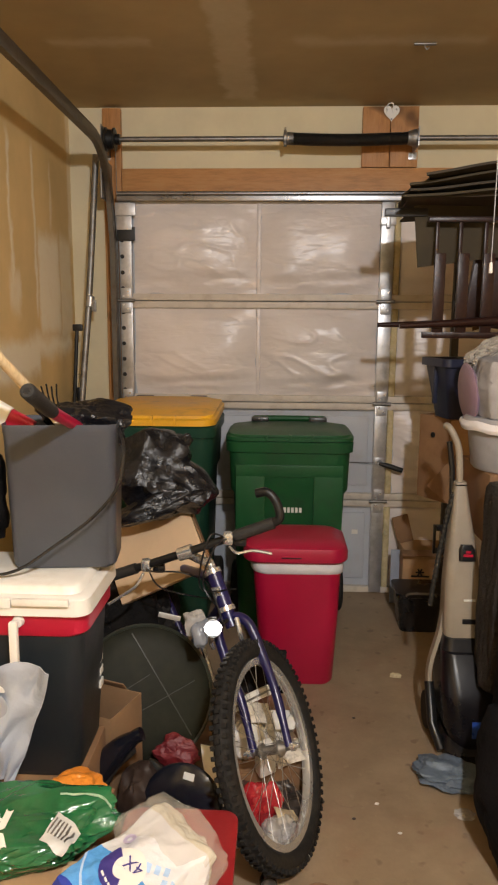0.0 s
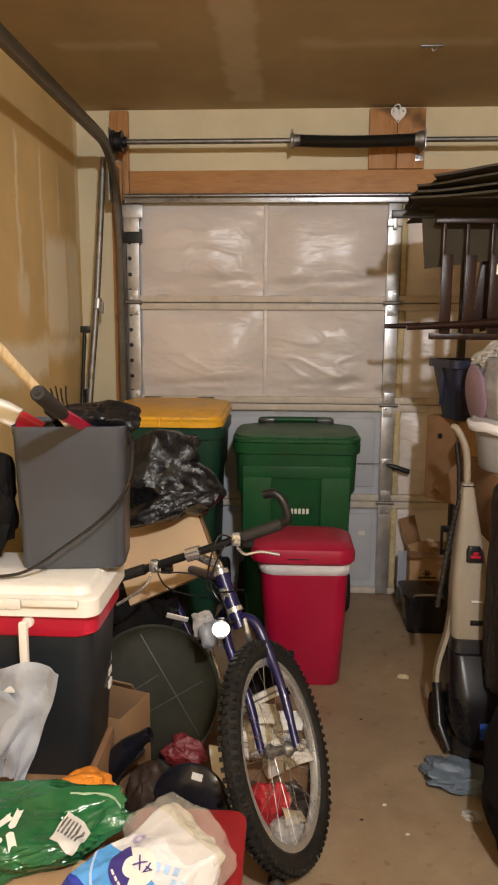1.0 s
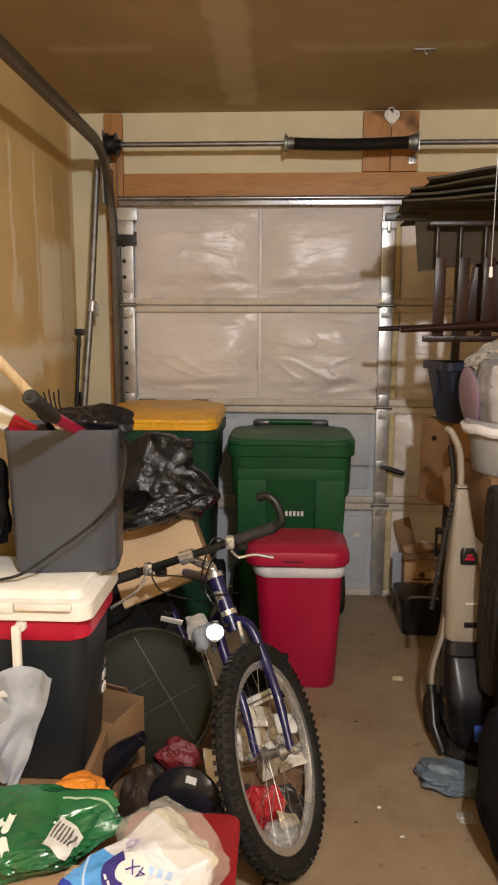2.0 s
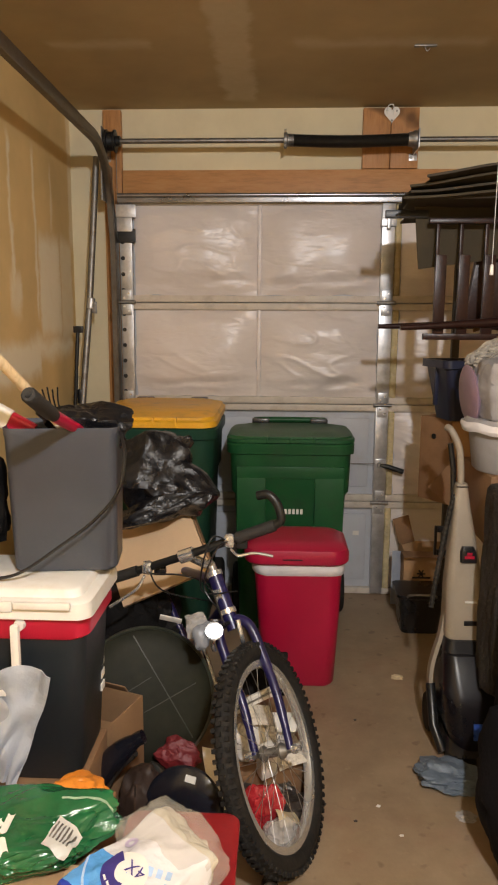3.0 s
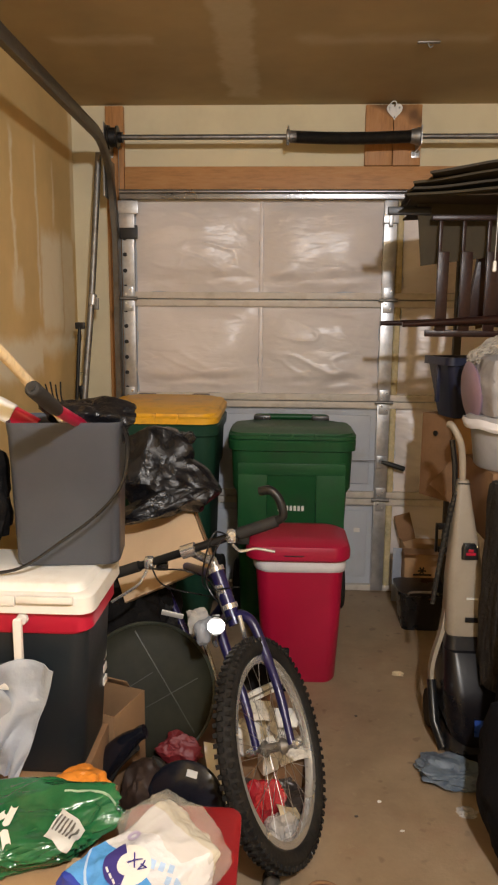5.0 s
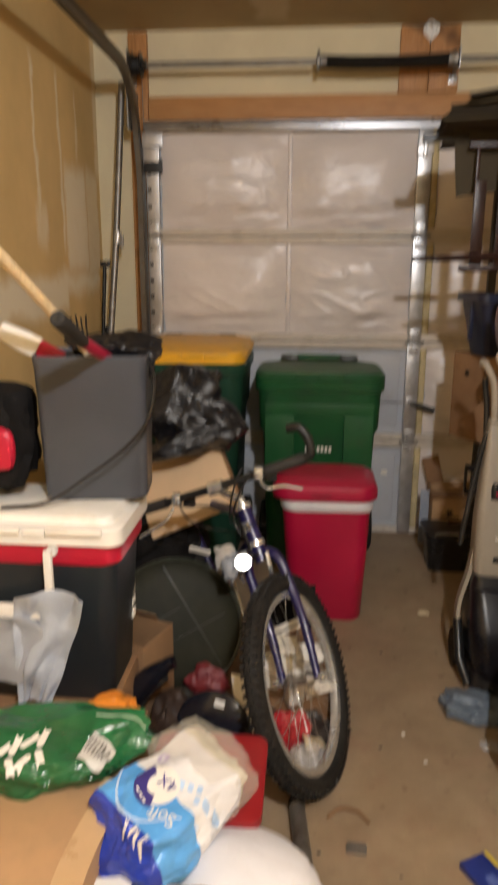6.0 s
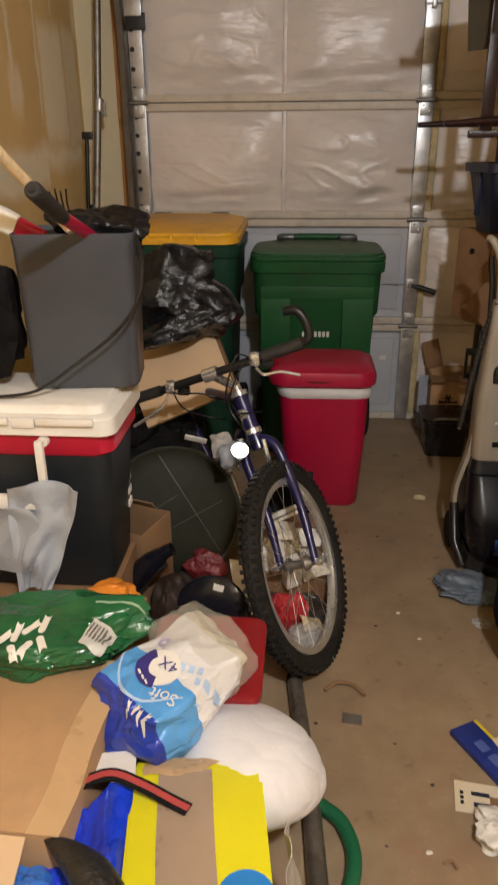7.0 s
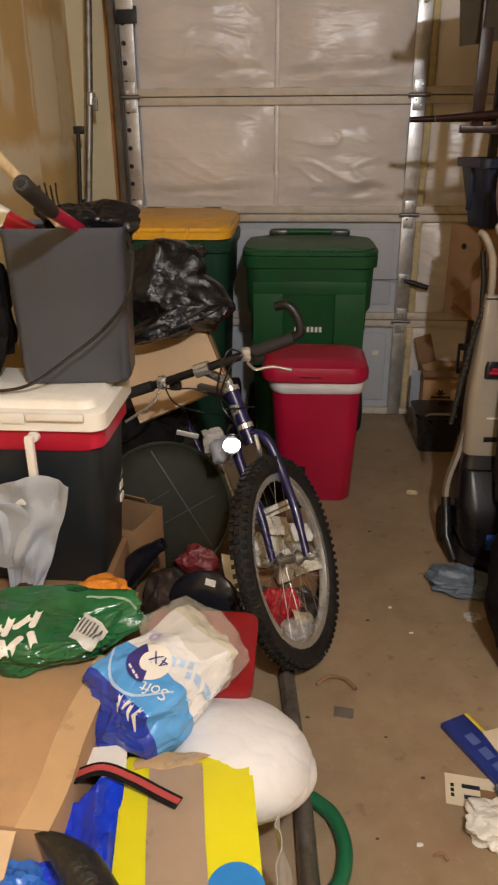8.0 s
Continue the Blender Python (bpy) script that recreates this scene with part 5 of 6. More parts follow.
part("tub_lug", moved(box(-0.02, 0.03, -0.138, -0.128, 0.222, 0.246, 0.004), UM), m_blue_tub, tub)
# the darker card colour stands in for shade on this carton
single("lower_carton_box", box(0.89, 1.30, 2.27, 2.66, 0.719, 0.972, 0.004), m_card_dark, "brown carton on the rack board", "carton")
wt = thing("white_pail", "white pail with a folded fabric on it", "pail")
WM = Matrix.Translation((1.005, 2.40, 0.974))
m_white_dull = M("dull_white_plastic", (0.38, 0.38, 0.40), 0.5, var=0.1, scale=8, bump=0.2, fine=30, dirt=(0.31, 0.30, 0.30))
part("pail", moved(lathe([(0.135, 0.0), (0.145, 0.01), (0.165, 0.16), (0.172, 0.165), (0.172, 0.185), (0.150, 0.186)], 40), WM), m_white_dull, wt)
part("pail_rim", moved(lathe([(0.170, 0.150), (0.181, 0.156), (0.181, 0.176), (0.170, 0.19)], 40), WM), m_white_dull, wt)
def cloth_band(u, v):
    a = 2 * math.pi * u
    r = 0.186 + 0.006 * noise.noise(Vector((math.cos(a) * 4, math.sin(a) * 4, v * 2))) + 0.006 * math.sin(math.pi * v)
    return (1.005 + r * math.cos(a), 2.40 + r * math.sin(a), 1.118 + 0.034 * v + 0.010 * noise.noise(Vector((math.cos(a) * 3, math.sin(a) * 3, 5))))
single("bag_rim", sheet(cloth_band, 60, 5, 0.003), m_liner, "white gathered bag edge round the pail", "bag edge")
single("folded_cushion", blob((0.37, 0.34, 0.27), 63, 5, 0.07, 0.03, 0.6, m=Matrix.Translation((1.012, 2.40, 1.262))), crinkle_mat("pale_cloth", (0.36, 0.35, 0.355), 0.8, 12, 0.3), "pale fabric cushion stuffed into the pail", "cushion")
single("purple_lid", moved(lathe([(0.02, 0.012), (0.10, 0.010), (0.11, 0.0), (0.10, -0.006), (0.02, -0.006)], 36), Matrix.Translation((0.842, 2.44, 1.240)) @ pose(0, 0, 0, 0, 84, 3)), M("mauve_plastic", (0.36, 0.25, 0.34), 0.45, var=0.1, bump=0.05), "mauve plastic lid standing on edge", "lid")
single("newspaper_roll", moved(blob((0.22, 0.14, 0.10), 64, 5, 0.2, 0.25, 0.4, m=pose(0, 0, 0, 0, -28, 0)), Matrix.Translation((0.945, 2.50, 1.385))), crinkle_mat("newsprint", (0.42, 0.39, 0.34), 0.85, 26, 0.6, 0.3), "crumpled newspaper on the cushion", "newspaper")

# overturned chair
ch = thing("wooden_chair", "dark wooden chair lying overturned on the rack", "chair")
def stick(name, a, b, r, taper=1.0, mat=m_dark_wood):
    return part(name, tube([a, Vector(a).lerp(Vector(b), 0.5), b], r, 12, [taper, 1, 1]), mat, ch)
stick("leg", (0.612, 2.60, 1.478), (1.30, 2.66, 1.52), 0.018, 0.55)
stick("leg", (0.575, 2.95, 1.482), (1.30, 2.98, 1.50), 0.018, 0.55)
for x in (0.762, 0.850, 0.945):
    part("back_slat", moved(box(-0.021, 0.021, -0.008, 0.008, 1.452, 1.752, 0.003), Matrix.Translation((x, 2.64, 0))), m_dark_wood, ch)
    part("upper_spindle", box(x - 0.018, x - 0.004, 2.652, 2.668, 1.70, 1.868, 0.003), m_dark_wood, ch)
part("lower_rail", box(0.705, 1.30, 2.632, 2.655, 1.433, 1.458, 0.004), m_dark_wood, ch)
part("upper_rail", box(0.715, 1.30, 2.648, 2.672, 1.868, 1.888, 0.004), m_dark_wood, ch)
part("seat", moved(box(-0.20, 0.20, -0.02, 0.02, -0.20, 0.20, 0.01), Matrix.Translation((1.12, 2.80, 1.66)) @ pose(0, 0, 0, 0, 8, 0)), m_dark_wood, ch)

# flattened cartons on top
m_grey_card = M("dark_grey_card", (0.060, 0.050, 0.038), 0.85, var=0.15, scale=4, bump=0.1)
m_olive_card = M("olive_card", (0.065, 0.053, 0.035), 0.85, var=0.15, scale=4, bump=0.1)
dull(m_grey_card, 0.15)
dull(m_olive_card, 0.15)
def flat_card(x, y, z, w, d, rz, ry, mat, rx=0):
    single("flattened_carton", moved(sheet(lambda u, v: (w * u + (1 - u) * 0.022 * noise.noise(Vector((v * 4, z * 90, 1))), d * v + 0.010 * noise.noise(Vector((u * 5, z * 70, 3))) * (1 - v), 0.010 * math.sin(4 * u + z * 60) * (1 - v) + 0.006 * noise.noise(Vector((u * 3, v * 3, z * 50)))), 16, 10, 0.008), Matrix.Translation((x, y, z)) @ pose(0, 0, 0, rx, ry, rz)), mat, "flattened dark cardboard sheet stacked on the rack", "cardboard", "flattened cartons", angle=30)
for i, (x, y, z, w, d, rz, ry, rx) in enumerate(((0.610, 2.52, 1.935, 0.72, 0.62, -7, -2.0, 0), (0.598, 2.50, 1.947, 0.70, 0.60, -11, -2.6, 0), (0.602, 2.47, 1.958, 0.74, 0.58, -4, -3.4, 0.5), (0.596, 2.44, 1.970, 0.66, 0.60, -9, -4.2, 0), (0.655, 2.36, 1.984, 0.64, 0.55, -6, -5.0, 0.5))):
    flat_card(x, y, z, w, d, rz, ry, (m_grey_card, m_olive_card)[i % 2], rx)
single("carton_wedge", box(0.985, 1.5, 2.27, 3.0, 1.895, 1.938, 0.004), m_card_dark, "brown carton under the sheets", "carton")
hang = thing("hanging_carton", "grey cardboard panel hanging from the stack", "cardboard")
HMx = Matrix.Translation((0.664, 2.70, 1.955)) @ pose(0, 0, 0, 0, 0, 3)
part("panel", moved(sheet(lambda u, v: (0.03 * v + 0.36 * u * (1 - 0.05 * v), 0.0 + 0.02 * v + 0.006 * math.sin(5 * u), -(0.250 - 0.045 * u) * v), 4, 4, 0.004), HMx), m_olive_card, hang)
single("shelf_bracket", box(0.555, 0.72, 2.695, 2.715, 1.895, 1.925, 0.003), m_black_steel, "dark metal bar sticking out under the sheets", "bar")
single("grey_tarp", moved(sheet(lambda u, v: (0.5 * u, 0.02 * math.sin(9 * u), -0.42 * v + 0.02 * math.sin(7 * u)), 20, 12, 0.004), Matrix.Translation((0.965, 2.90, 1.88))), m_card_dark, "brown panel hanging at the back of the rack", "panel")

# carpet cleaner
# beige is darkened to carry the shadow that falls on the cleaner
m_beige = M("shaded_beige_plastic", (0.33, 0.285, 0.225), 0.45, var=0.08, bump=0.05, dirt=(0.30, 0.25, 0.19))
m_smoke = dull(M("smoked_plastic", (0.008, 0.007, 0.009), 0.3, var=0.2, bump=0.03), 0.3)
vac = thing("carpet_cleaner", "upright beige carpet cleaner with a dark tank", "carpet cleaner")
part("body", loft([(0.836, 2.30, 0.385, 0.074, 0.06, 0.03), (0.834, 2.30, 0.40, 0.076, 0.06, 0.03), (0.824, 2.315, 0.58, 0.064, 0.052, 0.028), (0.818, 2.33, 0.72, 0.047, 0.042, 0.022), (0.813, 2.345, 0.84, 0.030, 0.032, 0.016), (0.811, 2.36, 0.93, 0.020, 0.024, 0.012)], 6), m_beige, vac)
part("handle", tube(spline([(0.811, 2.36, 0.90), (0.808, 2.36, 0.98), (0.800, 2.36, 1.05), (0.786, 2.365, 1.090), (0.768, 2.375, 1.122), (0.758, 2.39, 1.128)], 6), 0.0125, 14, [0.9, 0.9, 0.9, 0.95] + [1.0] * 20 + [1.0] * 7), m_beige, vac)
part("handle_seam", box(0.790, 0.832, 2.330, 2.338, 0.920, 0.924, 0.001), m_black_plastic, vac)
# black strip modelled in place of the shaded gap beside the handle
part("side_shade", tube([(0.790, 2.37, 0.86), (0.786, 2.38, 0.98), (0.774, 2.39, 1.07)], 0.010, 8), m_black_plastic, vac, "black strip in place of shade beside the handle")
part("badge", loft([(0.832, 2.280, 0.662, 0.030, 0.012, 0.01), (0.830, 2.282, 0.70, 0.029, 0.012, 0.012), (0.828, 2.286, 0.718, 0.020, 0.01, 0.009)], 5), m_black_plastic, vac)
part("badge_mark", join(box(0.815, 0.849, 2.2655, 2.268, 0.678, 0.688, 0.001), box(0.823, 0.841, 2.2665, 2.2695, 0.690, 0.700, 0.001)), m_red_band, vac)
part("script_bar", box(0.822, 0.862, 2.250, 2.258, 0.520, 0.526, 0), m_white_plastic, vac)
part("vent_slot", box(0.818, 0.868, 2.238, 2.244, 0.440, 0.458, 0.002), m_black_plastic, vac)
part("body_collar", loft([(0.850, 2.295, 0.345, 0.098, 0.080, 0.035), (0.840, 2.295, 0.387, 0.080, 0.066, 0.03)], 6), m_black_plastic, vac)
part("tank", loft([(0.865, 2.20, 0.055, 0.090, 0.12, 0.05), (0.865, 2.21, 0.12, 0.122, 0.14, 0.06), (0.860, 2.24, 0.24, 0.120, 0.125, 0.06), (0.855, 2.28, 0.345, 0.105, 0.085, 0.04)], 8), m_smoke, vac, "smoked dark recovery tank")
part("base", loft([(0.875, 2.23, 0.004, 0.125, 0.16, 0.05), (0.875, 2.23, 0.045, 0.130, 0.17, 0.05), (0.875, 2.25, 0.075, 0.120, 0.15, 0.05)], 8), m_black_plastic, vac)
part("blue_label", moved(box(-0.045, 0.045, -0.002, 0.002, -0.028, 0.028, 0.001), Matrix.Translation((0.870, 2.070, 0.135)) @ pose(0, 0, 0, -8)), M("blue_label", (0.02, 0.06, 0.28), 0.3, var=0.3, scale=30), vac)
for s, x in ((-1, 0.735), (1, 1.03)):
    part("side_frame", sweep(spline([(0.765 if s < 0 else 0.91, 2.31, 0.46), (0.752 if s < 0 else 0.94, 2.30, 0.38), (0.715 if s < 0 else 0.99, 2.27, 0.24), (0.735 if s < 0 else 0.99, 2.25, 0.06)], 6), [(-0.007, -0.018), (0.007, -0.018), (0.007, 0.018), (-0.007, 0.018)]), m_beige if s < 0 else m_black_plastic, vac)
    part("wheel", lathe([(0.02, -0.02), (0.065, -0.02), (0.07, -0.012), (0.07, 0.012), (0.065, 0.02), (0.02, 0.02)], 24, Matrix.Translation((x, 2.31, 0.071)) @ turn_x), m_rubber, vac)
part("front_leg", tube([(0.716, 2.26, 0.21), (0.720, 2.20, 0.08), (0.742, 2.13, 0.02)], 0.017, 10), m_black_plastic, vac)
hz = [(0.792 - 0.070 * t ** 0.7, 2.345 - 0.01 * t, 0.89 - 0.42 * t) for t in [i / 90 for i in range(91)]]
part("hose", tube(hz, 0.0100, 10, [1.0 if (i // 2) % 2 else 0.82 for i in range(91)]), M("hose_grey", (0.030, 0.028, 0.025), 0.25, var=0.2, bump=0.05), vac, "ribbed grey suction hose")

# boxes by the door
cb = thing("printed_carton", "brown open carton with a dark printed mark", "carton")
part("shell", join(box(0.815, 1.04, 3.42, 3.424, 0.001, 0.325, 0.001), box(0.815, 1.04, 3.60, 3.604, 0.001, 0.325, 0.001), box(0.815, 0.819, 3.424, 3.60, 0.001, 0.325, 0.001), box(1.036, 1.04, 3.424, 3.60, 0.001, 0.325, 0.001), box(0.819, 1.036, 3.424, 3.60, 0.001, 0.006, 0)), m_card, cb)
part("side_flap", moved(box(-0.09, 0.0, -0.002, 0.002, 0, 0.15, 0.001), Matrix.Translation((0.90, 3.60, 0.325)) @ pose(0, 0, 0, -6, -14, 8)), m_card_dark, cb)
part("front_flap", moved(box(0.0, 0.22, -0.07, 0.0, -0.002, 0.002, 0.001), Matrix.Translation((0.80, 3.42, 0.325)) @ pose(0, 0, 0, 8)), m_card_dark, cb)
for a in (0, 60, 120):
    part("printed_mark", moved(box(-0.022, 0.022, -0.0012, 0.0, -0.004, 0.004, 0), Matrix.Translation((0.905, 3.4195, 0.205)) @ pose(0, 0, 0, 0, a)), m_black_plastic, cb)
part("printed_bar", box(0.86, 0.955, 3.4185, 3.4197, 0.178, 0.188, 0), m_black_plastic, cb)
single("pale_blue_sheet", box(0.765, 0.812, 3.50, 3.505, 0.001, 0.30, 0.001), M("pale_blue_plastic", (0.36, 0.40, 0.48), 0.4, var=0.1), "pale blue plastic sheet beside the carton", "plastic sheet")
kb = thing("black_crate", "black plastic crate on the floor", "crate")
part("tub", loft([(0.855, 3.22, 0.002, 0.09, 0.085, 0.03), (0.855, 3.22, 0.18, 0.108, 0.10, 0.03), (0.855, 3.22, 0.185, 0.118, 0.11, 0.035), (0.855, 3.22, 0.20, 0.118, 0.11, 0.035)], 6), m_black_plastic, kb)
part("handle", tube(spline([(0.78, 3.12, 0.19), (0.80, 3.09, 0.215), (0.90, 3.09, 0.215), (0.93, 3.12, 0.19)], 5), 0.006, 8), m_galv_dull, kb)
cl = thing("bar_clamp", "black clamp hanging beside the cartons", "clamp")
part("jaw", join(box(0.890, 0.902, 3.08, 3.10, 0.42, 0.56, 0.004), box(0.902, 0.955, 3.08, 3.10, 0.42, 0.445, 0.004), box(0.902, 0.955, 3.08, 3.10, 0.53, 0.56, 0.004), box(0.945, 0.965, 3.07, 3.11, 0.40, 0.64, 0.004)), m_black_plastic, cl)
part("rod", tube([(0.955, 3.09, 0.201), (0.955, 3.09, 0.72)], 0.009, 10), m_galv_dull, cl)

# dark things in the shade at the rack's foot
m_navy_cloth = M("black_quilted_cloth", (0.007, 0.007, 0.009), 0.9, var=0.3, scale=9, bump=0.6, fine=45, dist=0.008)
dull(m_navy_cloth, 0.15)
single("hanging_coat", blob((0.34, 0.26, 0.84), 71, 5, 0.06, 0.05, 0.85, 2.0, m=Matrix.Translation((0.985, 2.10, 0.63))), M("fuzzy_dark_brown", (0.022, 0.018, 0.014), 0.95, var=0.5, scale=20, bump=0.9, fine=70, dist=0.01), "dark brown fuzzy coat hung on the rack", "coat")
# added bulk, sized so that its shadow covers the cleaner's foot
single("shading_bag", blob((0.62, 0.34, 0.82), 76, 5, 0.05, 0.04, 0.75, 1.6, floor=-0.40, m=Matrix.Translation((1.085, 1.80, 0.402))), m_navy_cloth, "tall black bulk added by the rack to cast shade", "bag")
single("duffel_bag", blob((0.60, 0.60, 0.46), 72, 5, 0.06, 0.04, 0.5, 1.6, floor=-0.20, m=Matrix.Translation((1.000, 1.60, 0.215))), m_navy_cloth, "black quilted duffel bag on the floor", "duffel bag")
single("blue_film", blob((0.24, 0.17, 0.07), 73, 5, 0.3, 0.08, 0.2, 2.2, floor=-0.02, m=Matrix.Translation((0.735, 1.995, 0.024)) @ pose(0, 0, 0, 0, 0, -10), facets=26), crinkle_mat("blue_grey_film", (0.12, 0.155, 0.20), 0.45, 22, 0.5), "crumpled pale blue plastic bag on the floor", "plastic bag", angle=25)
single("clear_scrap", blob((0.06, 0.05, 0.02), 74, 3, 0.4, 0.3, 0.2, floor=-0.004, m=Matrix.Translation((0.745, 1.82, 0.007))), m_clear, "scrap of clear plastic on the floor", "scrap", angle=25)
single("yellow_scrap", blob((0.05, 0.03, 0.02), 75, 3, 0.4, 0.3, 0.2, floor=-0.004, m=Matrix.Translation((0.672, 2.68, 0.007))), m_cream_pack, "small yellowish scrap on the floor", "scrap", angle=25)

# ---- floor litter ----
bb = thing("flat_box", "flat dark blue cardboard box with a yellow edge", "box")
BM = Matrix.Translation((0.582, 1.365, 0.001)) @ pose(0, 0, 0, 0, 0, -61)
part("box", moved(box(0, 0.30, -0.03, 0.045, 0, 0.018, 0.002), BM), M("dark_blue_card", (0.018, 0.035, 0.22), 0.35, var=0.2, scale=20), bb)
part("yellow_edge", moved(box(0.0, 0.30, 0.046, 0.056, 0, 0.017, 0.002), BM), M("yellow_card", (0.75, 0.58, 0.03), 0.4), bb)
for i in range(3):
    part("print_bar", moved(box(0.06 + i * 0.05, 0.095 + i * 0.05, -0.006, 0.020, 0.0182, 0.0188, 0), BM), M("faded_blue", (0.08, 0.12, 0.36), 0.4), bb)
pc = thing("paper_card", "cream paper card with coloured shapes on the floor", "card")
PM = Matrix.Translation((0.583, 1.155, 0.001)) @ pose(0, 0, 0, 0, 0, -8)
part("card", moved(box(-0.05, 0.07, -0.042, 0.046, 0, 0.0015, 0), PM), M("cream_card", (0.68, 0.60, 0.46), 0.7, var=0.08), pc)
for a, b, c, d, mt in ((-0.012, 0.03, 0.008, 0.020, m_blue_tub), (-0.008, 0.03, -0.022, -0.010, m_blue_tub), (0.03, 0.065, -0.014, 0.012, m_card_dark)):
    part("printed_shape", moved(box(a, b, c, d, 0.0017, 0.0022, 0), PM), mt, pc)
for i in range(3):
    part("printed_bar", moved(box(-0.038, -0.030, -0.02 + i * 0.014, -0.010 + i * 0.014, 0.0017, 0.0021, 0), PM), m_black_plastic, pc)
single("second_card", moved(box(-0.02, 0.05, -0.03, 0.03, 0.019, 0.0205, 0), Matrix.Translation((0.69, 1.315, 0.001)) @ pose(0, 0, 0, 0, 0, -70)), M("cream_paper", (0.66, 0.57, 0.42), 0.7), "cream paper slip lying on the blue box", "card")
single("white_wrap", blob((0.16, 0.13, 0.07), 81, 5, 0.3, 0.08, 0.2, 2.2, floor=-0.022, m=Matrix.Translation((0.632, 1.055, 0.025)), facets=22), m_white_pack, "crumpled white plastic wrap on the floor", "plastic wrap", angle=25)
single("grey_wrap", blob((0.12, 0.10, 0.08), 82, 4, 0.3, 0.08, 0.2, 2.2, floor=-0.022, m=Matrix.Translation((0.70, 1.13, 0.027)), facets=20), crinkle_mat("blue_grey_wrap", (0.22, 0.25, 0.32), 0.5, 20), "crumpled blue-grey plastic on the floor", "plastic wrap", angle=25)
random.seed(5)
for x, y, r, mt, lb in ((0.484, 1.862, 0.010, m_white_pack, "white paper fleck"), (0.535, 1.735, 0.009, m_white_pack, "white paper fleck"), (0.405, 1.79, 0.009, m_dark_pack, "dark dirt crumb"), (0.46, 2.35, 0.009, m_dark_pack, "dark dirt crumb"),
                        (0.209, 1.366, 0.008, m_dark_pack, "dark dirt crumb"), (0.486, 1.189, 0.008, m_dark_pack, "dark dirt crumb"), (0.36, 1.02, 0.006, m_dark_pack, "dark dirt crumb"), (0.41, 1.31, 0.006, m_dark_pack, "dark dirt crumb"), (0.45, 1.01, 0.010, m_white_pack, "white paper fleck")):
    single("floor_crumb", blob((r * 1.5, r * 1.0, r * 0.6), x * 10, 2, 0.4, 0.2, 0.2, floor=-r * 0.2, m=Matrix.Translation((x, y, r * 0.22))), mt, lb + " on the concrete", "litter", "floor crumbs")
single("metal_scrap", moved(box(-0.026, 0.026, -0.018, 0.018, 0.0, 0.002, 0), Matrix.Translation((0.306, 1.388, 0.001)) @ pose(0, 0, 0, 0, 0, -8)), m_galv_dull, "flat grey scrap on the concrete", "scrap")
twig = spline([(0.235, 1.485, 0.006), (0.27, 1.515, 0.010), (0.315, 1.51, 0.008), (0.345, 1.475, 0.005)], 6)
single("twig", tube(twig, 0.0055, 8), m_card_dark, "curved brown twig on the concrete", "twig")
single("leaf_curl", tube(spline([(0.475, 0.985, 0.004), (0.495, 0.99, 0.008), (0.505, 0.975, 0.004)], 5), 0.004, 6), m_card_dark, "small brown curled leaf on the floor", "leaf")

# ---- foreground heap ----
big = thing("large_carton", "large tan carton closed with packing tape", "carton")
GM = Matrix.Translation((-0.212, 0.665, 0)) @ pose(0, 0, 0, 0, 0, -2.5)
part("shell", moved(box(-0.64, 0.0, 0.0, 0.40, 0.001, 0.438, 0.004), GM), m_card, big)
part("tape", moved(sheet(lambda u, v: (-0.052 + 0.055 * u + 0.004 * math.sin(9 * v), -0.003 + 0.40 * v, 0.4405 + 0.001 * math.sin(20 * v)), 4, 16, 0.0008), GM), m_tape, big, "strip of shiny brown packing tape")
part("front_flap", moved(box(-0.34, -0.05, -0.085, 0.0, -0.002, 0.002, 0.001), GM @ Matrix.Translation((0, -0.004, 0.434)) @ pose(0, 0, 0, 30)), m_card_pale, big)

m_green_film = crinkle_mat("green_film", (0.014, 0.12, 0.042), 0.22, 9, 0.5, 0.3, coat=0.4)
gb = tagged(part("snack_bag", blob((0.42, 0.23, 0.12), 91, 6, 0.22, 0.05, 0.35, 1.7, floor=-0.045, m=Matrix.Translation((-0.365, 1.09, 0.486)) @ pose(0, 0, 0, 8, 0, 6), facets=34), m_green_film, None, "", True, 30), "crumpled green plastic bag with white printing", "plastic bag")
for i, (dx, dy) in enumerate(((0.0, 0.0), (0.024, 0.014), (0.048, 0.030), (0.072, 0.040))):
    decal(gb, -0.430 + dx, 1.015 + dy, 0.014, 0.040, -40 + 35 * (i % 2), m_white_plastic, bend=0.02)
for i, (dx, dy) in enumerate(((0.0, 0.0), (0.024, 0.012), (0.05, 0.026))):
    decal(gb, -0.400 + dx, 0.985 + dy, 0.015, 0.034, 30 - 55 * (i % 2), m_white_plastic, bend=-0.02)
decal(gb, -0.245, 1.040, 0.050, 0.062, -18, M("silver_print", (0.55, 0.55, 0.52), 0.4), "barcode_patch", n=8)
for i in range(6):
    decal(gb, -0.262 + 0.007 * i, 1.050 - 0.002 * i, 0.003, 0.034, -18, m_galv_dull, "barcode_line", 0.004)
decal(gb, -0.215, 1.115, 0.10, 0.004, 8, M("pale_green_print", (0.35, 0.5, 0.35), 0.4), "trim_line", n=8)
single("orange_bag", blob((0.14, 0.11, 0.07), 92, 5, 0.3, 0.06, 0.2, 1.6, m=Matrix.Translation((-0.268, 1.215, 0.482)) @ pose(0, 0, 0, 0, 10, 20), facets=24), crinkle_mat("orange_film", (0.70, 0.24, 0.03), 0.3, 9, 0.5), "crumpled orange plastic bag", "plastic bag", angle=25)
